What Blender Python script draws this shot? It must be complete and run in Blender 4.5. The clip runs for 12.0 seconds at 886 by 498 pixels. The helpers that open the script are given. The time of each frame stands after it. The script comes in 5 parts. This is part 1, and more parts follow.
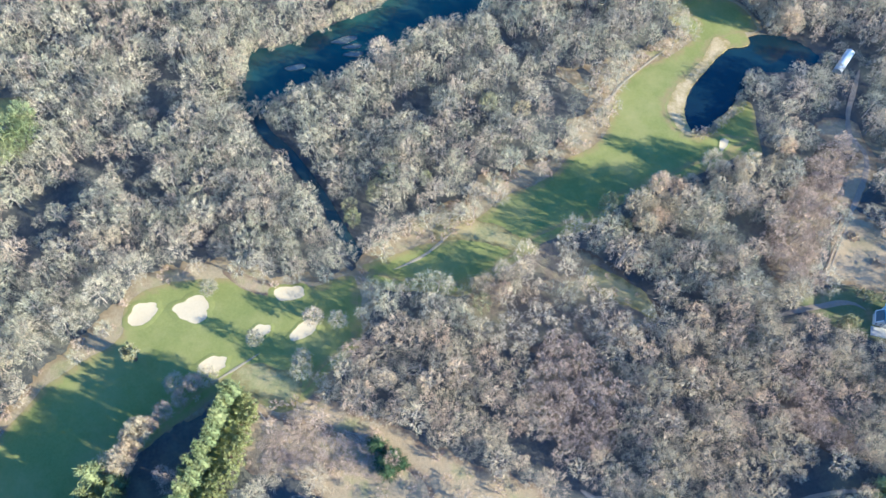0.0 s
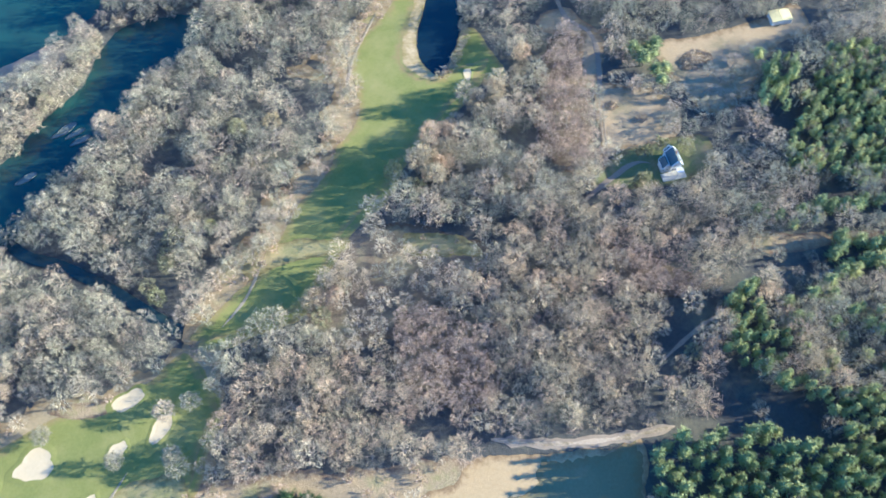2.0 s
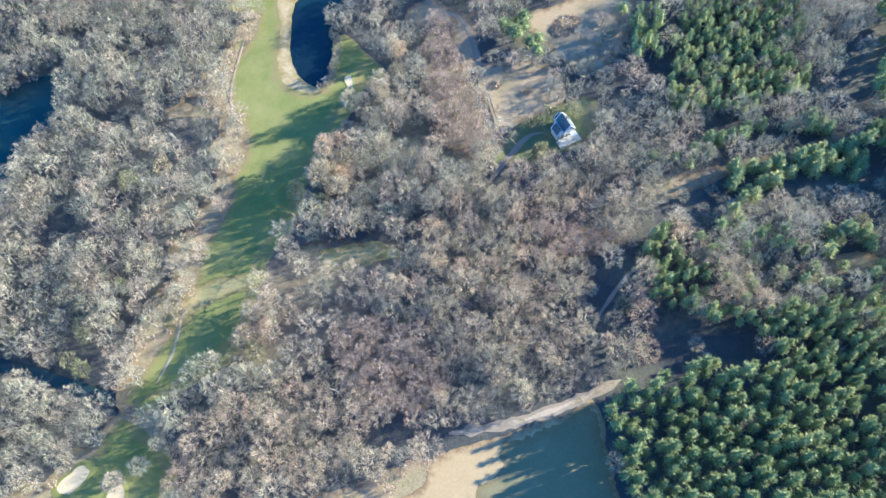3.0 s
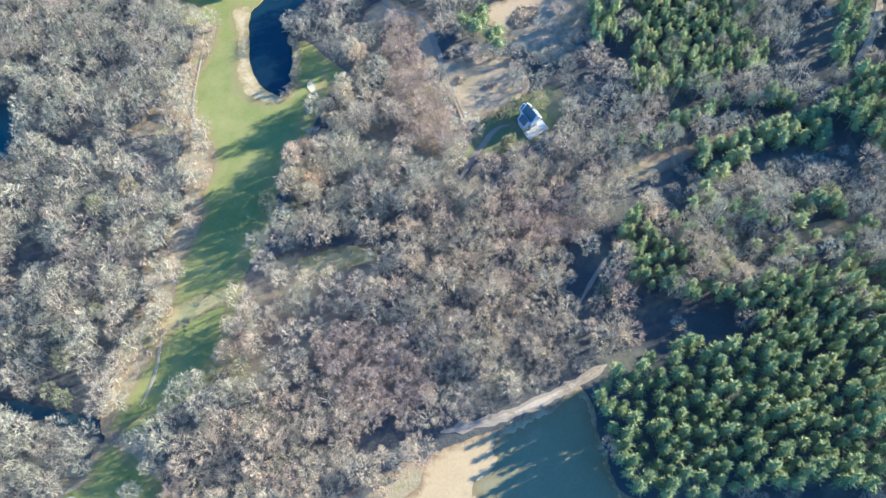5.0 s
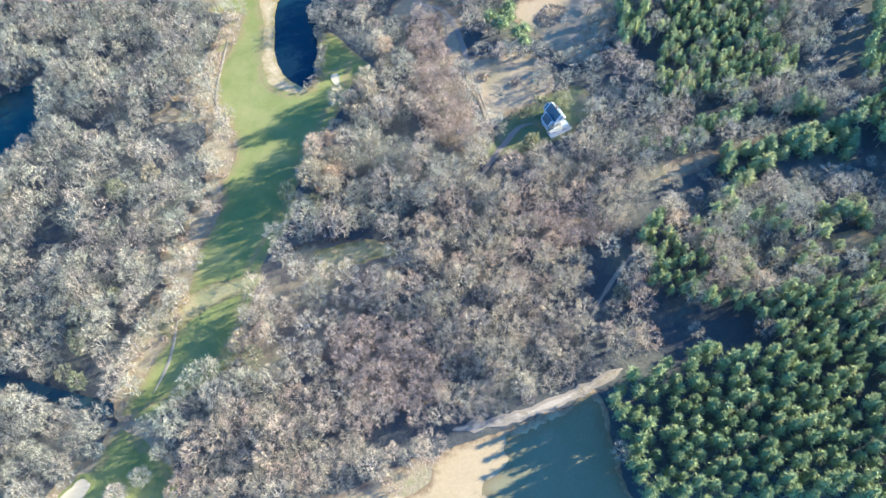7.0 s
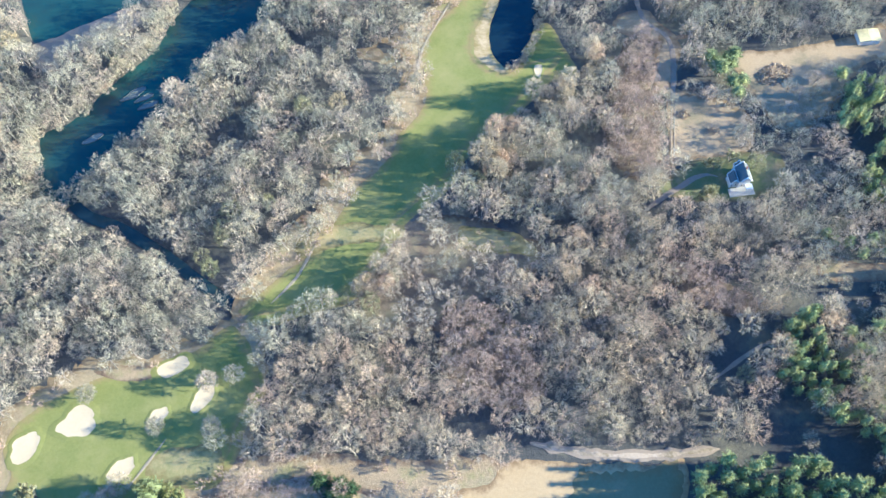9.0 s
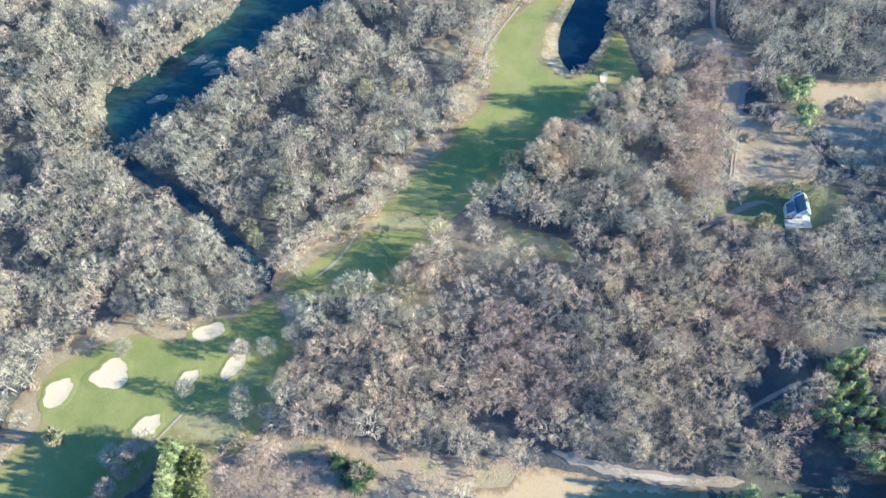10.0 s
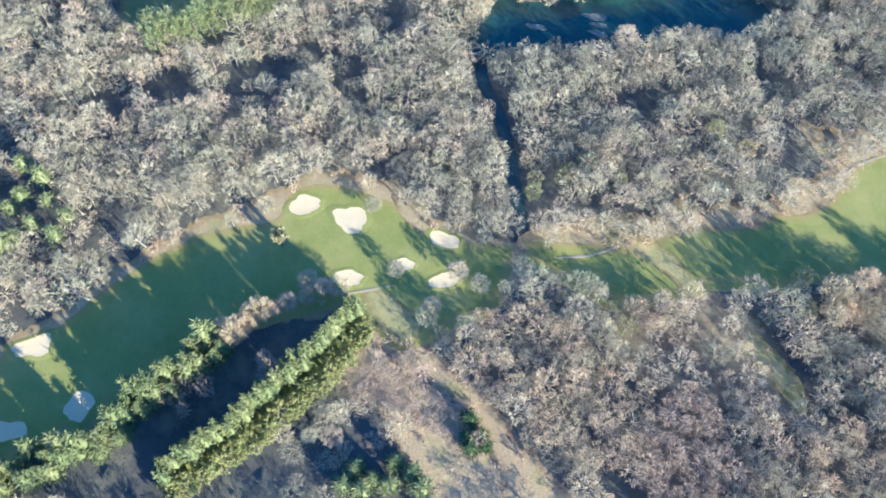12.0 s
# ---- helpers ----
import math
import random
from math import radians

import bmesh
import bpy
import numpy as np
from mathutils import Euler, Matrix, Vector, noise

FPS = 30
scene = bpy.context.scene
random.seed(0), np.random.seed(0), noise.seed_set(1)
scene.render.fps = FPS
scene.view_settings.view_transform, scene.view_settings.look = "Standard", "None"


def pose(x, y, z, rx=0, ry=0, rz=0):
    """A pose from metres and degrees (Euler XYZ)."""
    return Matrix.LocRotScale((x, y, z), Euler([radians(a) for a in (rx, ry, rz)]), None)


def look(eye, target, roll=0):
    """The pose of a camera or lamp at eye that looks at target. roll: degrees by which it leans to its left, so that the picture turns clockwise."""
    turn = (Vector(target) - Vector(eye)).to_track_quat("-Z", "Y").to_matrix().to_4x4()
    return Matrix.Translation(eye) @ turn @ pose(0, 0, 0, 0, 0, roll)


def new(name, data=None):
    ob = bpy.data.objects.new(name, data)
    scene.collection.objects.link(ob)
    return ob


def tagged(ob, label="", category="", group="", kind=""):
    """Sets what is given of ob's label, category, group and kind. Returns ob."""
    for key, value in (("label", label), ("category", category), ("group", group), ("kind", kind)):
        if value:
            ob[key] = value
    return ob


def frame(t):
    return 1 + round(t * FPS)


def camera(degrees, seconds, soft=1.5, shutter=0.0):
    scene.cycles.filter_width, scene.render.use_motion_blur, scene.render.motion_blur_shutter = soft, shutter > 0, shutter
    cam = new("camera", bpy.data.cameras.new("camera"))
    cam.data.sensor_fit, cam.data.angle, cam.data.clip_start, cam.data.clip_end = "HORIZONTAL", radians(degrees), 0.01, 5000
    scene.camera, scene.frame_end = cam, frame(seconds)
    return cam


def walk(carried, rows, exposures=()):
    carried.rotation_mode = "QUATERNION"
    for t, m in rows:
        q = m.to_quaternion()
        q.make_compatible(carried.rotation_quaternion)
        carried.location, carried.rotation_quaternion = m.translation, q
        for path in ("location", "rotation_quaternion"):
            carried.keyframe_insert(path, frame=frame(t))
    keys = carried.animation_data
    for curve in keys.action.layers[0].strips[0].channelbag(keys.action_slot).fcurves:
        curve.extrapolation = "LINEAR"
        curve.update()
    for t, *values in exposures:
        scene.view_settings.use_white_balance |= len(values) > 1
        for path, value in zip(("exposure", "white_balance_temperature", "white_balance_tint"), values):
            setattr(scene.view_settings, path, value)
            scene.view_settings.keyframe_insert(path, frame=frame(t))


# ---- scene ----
# the camera: a hovering aircraft that turns on the spot and sinks a little
cam = camera(54.86, 12.0, soft=1.5, shutter=0.12)
EXPOSURE, KELVIN, TINT = 2.42, 4020.0, 0.0
ROWS = [
    (0, 0.1, -0.05, 300.67, 0.0, -64.62, 0.506),
    (0.5, 0.06, -0.41, 299.73, -1.09, -64.707, 0.501),
    (1, 0.12, -0.81, 298.26, -2.249, -64.725, 0.558),
    (1.3, 0.157, -0.882, 297.987, -2.95, -64.713, 0.576),
    (1.5, 0.34, -1.24, 296.63, -6.429, -64.652, 0.663),
    (1.7, 0.199, -1.079, 296.212, -15.6, -64.529, 0.644),
    (1.8, 0.129, -0.998, 296.003, -20.2, -64.467, 0.635),
    (2, 0.0, -0.85, 295.62, -28.596, -64.355, 0.618),
    (2.5, -0.55, -0.59, 295.5, -40.276, -64.255, 0.53),
    (3, -1.05, -0.21, 295.62, -41.701, -64.266, 0.391),
    (5, -2.3, 1.39, 294.77, -46.104, -64.342, -0.08),
    (5.5, -2.39, 1.62, 294.41, -47.1, -64.33, -0.138),
    (6, -2.58, 1.97, 293.73, -48.242, -64.319, -0.203),
    (6.5, -2.49, 2.19, 293.24, -48.388, -64.381, -0.248),
    (6.7, -2.38, 2.22, 293.31, -46.872, -64.45, -0.276),
    (8.3, -1.72, 3.27, 293.48, -29.627, -64.864, -0.664),
    (8.5, -1.68, 3.32, 293.39, -27.467, -64.925, -0.716),
    (9, -1.5, 3.4, 292.88, -21.344, -65.059, -0.721),
    (9.5, -1.12, 3.61, 292.45, -17.729, -65.214, -0.693),
    (10, -1.06, 3.67, 291.88, -14.177, -65.336, -0.617),
    (10.5, -1.24, 3.7, 291.53, -8.001, -65.459, -0.57),
    (11, -1.39, 3.46, 290.68, 0.604, -65.545, -0.533),
    (11.5, -1.35, 2.82, 289.66, 11.81, -65.612, -0.542),
    (12, -1.79, 2.53, 288.79, 25.282, -65.814, -0.596),
]
walk(cam, [(t, pose(x, y, z, 90 + pitch, 0, yaw) @ pose(0, 0, 0, 0, 0, lean)) for t, x, y, z, yaw, pitch, lean in ROWS],
     exposures=[(t, EXPOSURE + e, KELVIN, TINT) for t, e in ((0.0, -0.17), (1.5, -0.21), (2.5, -0.15), (5.0, -0.08), (6.0, 0.03), (8.5, 0.0), (10.0, -0.12), (12.0, -0.14))])

# ---- light ----
SUN_AZIMUTH, SUN_HEIGHT = -21.0, 17.0  # degrees from +x, degrees over the horizon
world = bpy.data.worlds.new("sky")
scene.world = world
world.use_nodes = True
sky = world.node_tree.nodes.new("ShaderNodeTexSky")
sky.sky_type = "NISHITA"
sky.sun_disc = False
sky.sun_elevation = radians(SUN_HEIGHT)
sky.sun_rotation = radians(90 - SUN_AZIMUTH)
sky.air_density = 1.0
sky.dust_density = 0.0
sky.ozone_density = 2.4
background = world.node_tree.nodes["Background"]
background.inputs["Strength"].default_value = 0.063
world.node_tree.links.new(sky.outputs["Color"], background.inputs["Color"])
sun_data = bpy.data.lights.new("sun", "SUN")
sun_data.energy, sun_data.angle, sun_data.color = 5.0, radians(0.55), (1.0, 0.65, 0.30)
sun = new("sun", sun_data)
sun_way = Vector((math.cos(radians(SUN_AZIMUTH)) * math.cos(radians(SUN_HEIGHT)), math.sin(radians(SUN_AZIMUTH)) * math.cos(radians(SUN_HEIGHT)), math.sin(radians(SUN_HEIGHT))))
sun.matrix_world = look(sun_way * 900, (0, 0, 0))

# ---- materials ----
def material(name, roughness=0.9):
    m = bpy.data.materials.new(name)
    m.use_nodes = True
    shader = m.node_tree.nodes["Principled BSDF"]
    shader.inputs["Roughness"].default_value = roughness
    shader.inputs["Specular IOR Level"].default_value = 0.25
    return m, m.node_tree.nodes, m.node_tree.links, shader


def noise_node(nodes, links, scale, detail=4.0, rough=0.6, stretch=None, turn=0.0):
    place = nodes.new("ShaderNodeNewGeometry").outputs["Position"]
    if stretch:
        mapping = nodes.new("ShaderNodeMapping")
        mapping.vector_type = "POINT"
        mapping.inputs["Scale"].default_value = stretch
        mapping.inputs["Rotation"].default_value = (0, 0, turn)
        links.new(place, mapping.inputs["Vector"])
        place = mapping.outputs["Vector"]
    n = nodes.new("ShaderNodeTexNoise")
    n.inputs["Scale"].default_value, n.inputs["Detail"].default_value, n.inputs["Roughness"].default_value = scale, detail, rough
    links.new(place, n.inputs["Vector"])
    return n.outputs["Fac"]


def ramp(nodes, links, fac, stops):
    r = nodes.new("ShaderNodeValToRGB")
    e = r.color_ramp.elements
    while len(e) < len(stops):
        e.new(0.5)
    for k, (at, colour) in zip(e, stops):
        k.position, k.color = at, (*colour, 1)
    links.new(fac, r.inputs["Fac"])
    return r.outputs["Color"]


def blend(nodes, links, fac, a, b, kind="MIX"):
    m = nodes.new("ShaderNodeMix")
    m.data_type, m.blend_type = "RGBA", kind
    for socket, value in ((m.inputs[0], fac), (m.inputs[6], a), (m.inputs[7], b)):
        if isinstance(value, (int, float)):
            socket.default_value = value
        elif isinstance(value, tuple):
            socket.default_value = (*value, 1)
        else:
            links.new(value, socket)
    return m.outputs[2]


def bump(nodes, links, shader, height, strength, distance):
    b = nodes.new("ShaderNodeBump")
    b.inputs["Strength"].default_value, b.inputs["Distance"].default_value = strength, distance
    links.new(height, b.inputs["Height"])
    links.new(b.outputs["Normal"], shader.inputs["Normal"])


def ground_cover(name, broad, fine, broad_scale=0.05, fine_scale=0.9, relief=0.25, patch=None, patch_scale=0.02, patch_at=(0.5, 0.62), rim=None, stretch=None, turn=0.0):
    """Earth or grass: broad and fine are ramps of colour at two scales; patch is a third colour in larger patches; rim the colour of the worn edge."""
    m, nodes, links, shader = material(name, 0.95)
    a = ramp(nodes, links, noise_node(nodes, links, broad_scale, 5.0, 0.65, stretch, turn), broad)
    f = noise_node(nodes, links, fine_scale, 6.0, 0.75)
    b = ramp(nodes, links, f, fine)
    colour = blend(nodes, links, 0.5, a, b)
    if patch:
        mask = ramp(nodes, links, noise_node(nodes, links, patch_scale, 6.0, 0.7), [(patch_at[0], (0, 0, 0)), (patch_at[1], (1, 1, 1))])
        colour = blend(nodes, links, mask, colour, patch)
    if rim:
        edge = nodes.new("ShaderNodeAttribute")
        edge.attribute_name = "rim"
        wobble = nodes.new("ShaderNodeMath")
        wobble.operation = "MULTIPLY_ADD"
        links.new(noise_node(nodes, links, 0.25, 6.0, 0.7), wobble.inputs[0])
        wobble.inputs[1].default_value = 1.1
        half = nodes.new("ShaderNodeMath")
        half.operation = "MULTIPLY"
        half.inputs[1].default_value = 0.6
        links.new(edge.outputs["Fac"], half.inputs[0])
        links.new(half.outputs[0], wobble.inputs[2])
        worn = ramp(nodes, links, wobble.outputs[0], [(0.52, (1, 1, 1)), (0.84, (0, 0, 0))])
        worn_colour = blend(nodes, links, 0.5, rim, blend(nodes, links, 1.0, rim, b, "OVERLAY"))
        colour = blend(nodes, links, worn, colour, worn_colour)
    links.new(colour, shader.inputs["Base Color"])
    bump(nodes, links, shader, f, 0.7, relief)
    return m


LITTER = ground_cover("leaf litter", [(0.3, (0.052, 0.056, 0.06)), (0.7, (0.105, 0.104, 0.098))], [(0.3, (0.048, 0.052, 0.056)), (0.7, (0.115, 0.112, 0.104))], relief=0.5, patch=(0.15, 0.142, 0.105), patch_scale=0.03)
WET_GRAVEL = ground_cover("wet gravel under shallow water", [(0.3, (0.102, 0.128, 0.136)), (0.7, (0.187, 0.212, 0.212))], [(0.3, (0.0935, 0.119, 0.128)), (0.7, (0.204, 0.23, 0.23))], relief=0.05)
DRY = ground_cover("dry winter grass", [(0.3, (0.24, 0.19, 0.115)), (0.7, (0.38, 0.315, 0.195))], [(0.3, (0.20, 0.165, 0.10)), (0.7, (0.41, 0.345, 0.22))], broad_scale=0.12, patch=(0.23, 0.22, 0.10), patch_scale=0.06, patch_at=(0.52, 0.66), rim=(0.27, 0.22, 0.145))
TURF = ground_cover("mown turf", [(0.35, (0.153, 0.174, 0.0471)), (0.65, (0.25, 0.25, 0.0756))], [(0.3, (0.153, 0.18, 0.049)), (0.7, (0.254, 0.258, 0.0818))], relief=0.06, patch=(0.275, 0.262, 0.10), patch_scale=0.035, patch_at=(0.46, 0.72), rim=(0.36, 0.29, 0.165))
WORN_TURF = ground_cover("worn turf", [(0.35, (0.19, 0.20, 0.075)), (0.65, (0.38, 0.32, 0.165))], [(0.3, (0.18, 0.19, 0.075)), (0.7, (0.38, 0.33, 0.18))], relief=0.1, patch=(0.39, 0.315, 0.16), patch_scale=0.05, patch_at=(0.45, 0.66), rim=(0.24, 0.21, 0.105))
YARD_TURF = ground_cover("yard turf", [(0.35, (0.10, 0.13, 0.05)), (0.65, (0.20, 0.20, 0.09))], [(0.3, (0.10, 0.13, 0.05)), (0.7, (0.21, 0.21, 0.10))], relief=0.1, patch=(0.26, 0.215, 0.13), patch_scale=0.08, patch_at=(0.5, 0.66), rim=(0.20, 0.165, 0.115))
LONG_GRASS = ground_cover("pale long grass", [(0.3, (0.22, 0.26, 0.06)), (0.7, (0.36, 0.37, 0.12))], [(0.3, (0.18, 0.24, 0.06)), (0.7, (0.42, 0.42, 0.16))], relief=0.6, rim=(0.20, 0.17, 0.08))
FIELD_GRASS = ground_cover("bleached field", [(0.3, (0.37, 0.276, 0.145)), (0.7, (0.482, 0.366, 0.205))], [(0.3, (0.347, 0.26, 0.135)), (0.7, (0.493, 0.382, 0.22))], relief=0.1, patch=(0.27, 0.22, 0.13), patch_scale=0.06, patch_at=(0.55, 0.72), rim=(0.24, 0.19, 0.125))
PASTURE_GRASS = ground_cover("dry pasture", [(0.3, (0.32, 0.246, 0.148)), (0.7, (0.425, 0.334, 0.212))], [(0.3, (0.295, 0.23, 0.138)), (0.7, (0.44, 0.35, 0.226))], relief=0.15, patch=(0.22, 0.19, 0.115), patch_scale=0.07, patch_at=(0.5, 0.68), rim=(0.21, 0.17, 0.115))
# field grass with the pines' shade put into its colour, darker and greener
SHADED_GRASS = ground_cover("shade-darkened field", [(0.3, (0.17, 0.165, 0.085)), (0.7, (0.25, 0.22, 0.125))], [(0.3, (0.17, 0.16, 0.085)), (0.7, (0.26, 0.23, 0.13))], relief=0.1, patch=(0.29, 0.24, 0.14), patch_scale=0.06, patch_at=(0.55, 0.72), rim=(0.29, 0.235, 0.135))
SAND = ground_cover("bunker sand", [(0.3, (0.488, 0.408, 0.261)), (0.7, (0.583, 0.49, 0.328))], [(0.3, (0.488, 0.408, 0.266)), (0.7, (0.583, 0.495, 0.337))], relief=0.08)
BANK_SAND = ground_cover("bank sand", [(0.3, (0.38, 0.29, 0.165)), (0.7, (0.56, 0.44, 0.265))], [(0.3, (0.34, 0.27, 0.15)), (0.7, (0.56, 0.46, 0.285))], relief=0.1, rim=(0.28, 0.25, 0.12))
DIRT = ground_cover("pale dirt", [(0.3, (0.31, 0.255, 0.19)), (0.7, (0.50, 0.42, 0.33))], [(0.3, (0.30, 0.25, 0.19)), (0.7, (0.52, 0.445, 0.35))], relief=0.1, patch=(0.22, 0.185, 0.12), patch_scale=0.16, patch_at=(0.46, 0.62))
CART = ground_cover("worn cart path", [(0.3, (0.25, 0.22, 0.16)), (0.7, (0.34, 0.30, 0.225))], [(0.3, (0.25, 0.22, 0.165)), (0.7, (0.34, 0.305, 0.235))], relief=0.02, patch=(0.28, 0.25, 0.16), patch_scale=0.15)
LANE_DIRT = ground_cover("leafy dirt", [(0.3, (0.22, 0.18, 0.14)), (0.7, (0.34, 0.28, 0.22))], [(0.3, (0.20, 0.17, 0.13)), (0.7, (0.34, 0.29, 0.23))], relief=0.1)
BROWN_EARTH = ground_cover("brown scrub earth", [(0.3, (0.12, 0.098, 0.072)), (0.7, (0.21, 0.172, 0.125))], [(0.3, (0.115, 0.095, 0.07)), (0.7, (0.22, 0.18, 0.135))], relief=0.4, patch=(0.23, 0.205, 0.125), patch_scale=0.05, rim=(0.14, 0.115, 0.09))
TAN_EARTH = ground_cover("tan scrub earth", [(0.3, (0.25, 0.195, 0.12)), (0.7, (0.41, 0.325, 0.205))], [(0.3, (0.23, 0.185, 0.115)), (0.7, (0.42, 0.34, 0.22))], relief=0.4, patch=(0.25, 0.235, 0.11), patch_scale=0.05, patch_at=(0.52, 0.66), rim=(0.21, 0.165, 0.13))
PAVING = ground_cover("worn concrete", [(0.3, (0.42, 0.41, 0.37)), (0.7, (0.56, 0.54, 0.49))], [(0.3, (0.42, 0.41, 0.38)), (0.7, (0.55, 0.54, 0.50))], relief=0.02)


def water_material(name, deep, shallow):
    m, nodes, links, shader = material(name, 0.06)
    links.new(ramp(nodes, links, noise_node(nodes, links, 0.02, 4.0), [(0.42, deep), (0.65, shallow)]), shader.inputs["Base Color"])
    shader.inputs["Specular IOR Level"].default_value = 0.5
    bump(nodes, links, shader, noise_node(nodes, links, 0.8, 3.0), 0.12, 0.1)
    return m


WATER = water_material("dark water", (0.022, 0.050, 0.056), (0.030, 0.086, 0.08))
STREAM_WATER = water_material("stream water", (0.020, 0.036, 0.046), (0.030, 0.050, 0.056))
POND_WATER = water_material("black pond water", (0.008, 0.018, 0.034), (0.012, 0.030, 0.045))


def plant(name, stops, spread=0.55, roughness=0.85, through_light=0.0):
    """Bark, twigs or needles: the hue goes by tree (tint or the object's chance), with a finer variation from piece to piece."""
    m, nodes, links, shader = material(name, roughness)
    tint = nodes.new("ShaderNodeAttribute")
    tint.attribute_name = "tint"
    chance = nodes.new("ShaderNodeObjectInfo").outputs["Random"]
    add = nodes.new("ShaderNodeMath")
    add.operation = "ADD"
    links.new(tint.outputs["Fac"], add.inputs[0])
    links.new(chance, add.inputs[1])
    part_of = nodes.new("ShaderNodeMath")
    part_of.operation = "FRACT"
    links.new(add.outputs[0], part_of.inputs[0])
    colour = ramp(nodes, links, part_of.outputs[0], stops)
    island = nodes.new("ShaderNodeNewGeometry").outputs["Random Per Island"]
    vary = ramp(nodes, links, island, [(0.0, (1 - spread,) * 3), (1.0, (1 + spread,) * 3)])
    colour = blend(nodes, links, 1.0, colour, vary, "MULTIPLY")
    links.new(colour, shader.inputs["Base Color"])
    if through_light:
        thin = nodes.new("ShaderNodeBsdfTranslucent")
        links.new(colour, thin.inputs["Color"])
        mix = nodes.new("ShaderNodeMixShader")
        mix.inputs[0].default_value = through_light
        links.new(shader.outputs[0], mix.inputs[1])
        links.new(thin.outputs[0], mix.inputs[2])
        links.new(mix.outputs[0], nodes["Material Output"].inputs["Surface"])
    return m


TWIGS = plant("bare twigs", [(0.0, (0.312, 0.291, 0.216)), (0.2, (0.416, 0.383, 0.293)), (0.4, (0.447, 0.362, 0.278)), (0.6, (0.473, 0.428, 0.312)), (0.8, (0.38, 0.367, 0.264)), (1.0, (0.312, 0.291, 0.216))], 0.16, 0.85, 0.18)
WARM_TWIGS = plant("warm grey twigs", [(0.0, (0.353, 0.31, 0.223)), (0.25, (0.46, 0.394, 0.275)), (0.5, (0.498, 0.383, 0.28)), (0.75, (0.508, 0.446, 0.318)), (1.0, (0.353, 0.31, 0.223))], 0.16, 0.85, 0.18)
PALE_TWIGS = plant("pale twigs", [(0.0, (0.51, 0.429, 0.32)), (1.0, (0.588, 0.517, 0.395))], 0.2, 0.85, 0.42)
BRUSH = plant("brown brush", [(0.0, (0.424, 0.335, 0.268)), (1.0, (0.498, 0.4, 0.325))], 0.25, 0.85, 0.25)
BARK = plant("bark", [(0.0, (0.20, 0.175, 0.15)), (1.0, (0.28, 0.25, 0.22))], 0.2)
NEEDLES = plant("pine needles", [(0.0, (0.215, 0.26, 0.115)), (0.5, (0.278, 0.318, 0.14)), (1.0, (0.36, 0.388, 0.172))], 0.35, 0.6, 0.18)
ROW_NEEDLES = plant("sunlit pine needles", [(0.0, (0.138, 0.173, 0.0814)), (1.0, (0.221, 0.243, 0.114))], 0.2, 0.6, 0.2)
PALE_NEEDLES = plant("pale pine needles", [(0.0, (0.248, 0.301, 0.145)), (0.5, (0.348, 0.385, 0.175)), (1.0, (0.46, 0.465, 0.205))], 0.3, 0.6, 0.2)
FRESH = plant("yellow-green foliage", [(0.0, (0.27, 0.27, 0.15)), (1.0, (0.35, 0.335, 0.20))], 0.25, 0.7, 0.3)
DARK_NEEDLES = plant("dark evergreen needles", [(0.0, (0.06, 0.10, 0.045)), (1.0, (0.09, 0.13, 0.06))], 0.3, 0.7, 0.3)
HEDGE = plant("pale hedge foliage", [(0.0, (0.358, 0.385, 0.167)), (1.0, (0.442, 0.445, 0.204))], 0.15, 0.7, 0.5)
BAND_LEAVES = plant("soft green foliage", [(0.0, (0.257, 0.297, 0.144)), (1.0, (0.332, 0.351, 0.184))], 0.15, 0.7, 0.45)
RUST = plant("buff dry leaves", [(0.0, (0.40, 0.35, 0.22)), (1.0, (0.46, 0.40, 0.26))], 0.3, 0.8, 0.3)


def plain(name, colour, roughness, wear=0.12, scale=1.5):
    m, nodes, links, shader = material(name, roughness)
    low = tuple(c * (1 - wear) for c in colour)
    high = tuple(min(1, c * (1 + wear)) for c in colour)
    links.new(ramp(nodes, links, noise_node(nodes, links, scale, 6.0, 0.7), [(0.3, low), (0.7, high)]), shader.inputs["Base Color"])
    return m


SIDING = plain("white siding", (0.72, 0.72, 0.70), 0.6)
TRIM = plain("white trim", (0.80, 0.80, 0.79), 0.5, 0.06)
SHINGLES = plain("grey shingles", (0.13, 0.145, 0.155), 0.75, 0.25, 3.0)
BRICK = plain("chimney brick", (0.32, 0.17, 0.12), 0.85, 0.25, 5.0)
BLUE_PANEL = plain("pale blue panel", (0.60, 0.68, 0.64), 0.5, 0.1)
GLASS = plain("window glass", (0.02, 0.03, 0.035), 0.08, 0.1)
CREAM = plain("cream metal sheet", (0.74, 0.64, 0.32), 0.5, 0.12, 0.8)

# ---- building helpers ----
def mesh_object(name, verts, faces, mats, parent=None, face_mats=None, smooth=False):
    me = bpy.data.meshes.new(name)
    me.from_pydata([tuple(v) for v in verts], [], [tuple(f) for f in faces])
    for m in mats:
        me.materials.append(m)
    if face_mats is not None:
        me.polygons.foreach_set("material_index", np.asarray(face_mats, dtype=np.int32))
    if smooth:
        me.polygons.foreach_set("use_smooth", np.ones(len(me.polygons), dtype=bool))
    me.update()
    ob = new(name, me)
    if parent:
        ob.parent = parent
    return ob


def part(name, bm, mat, parent, label=""):
    me = bpy.data.meshes.new(name)
    bm.to_mesh(me)
    bm.free()
    me.materials.append(mat)
    ob = new(name, me)
    ob.parent = parent
    if label:
        ob["label"] = label
    return ob


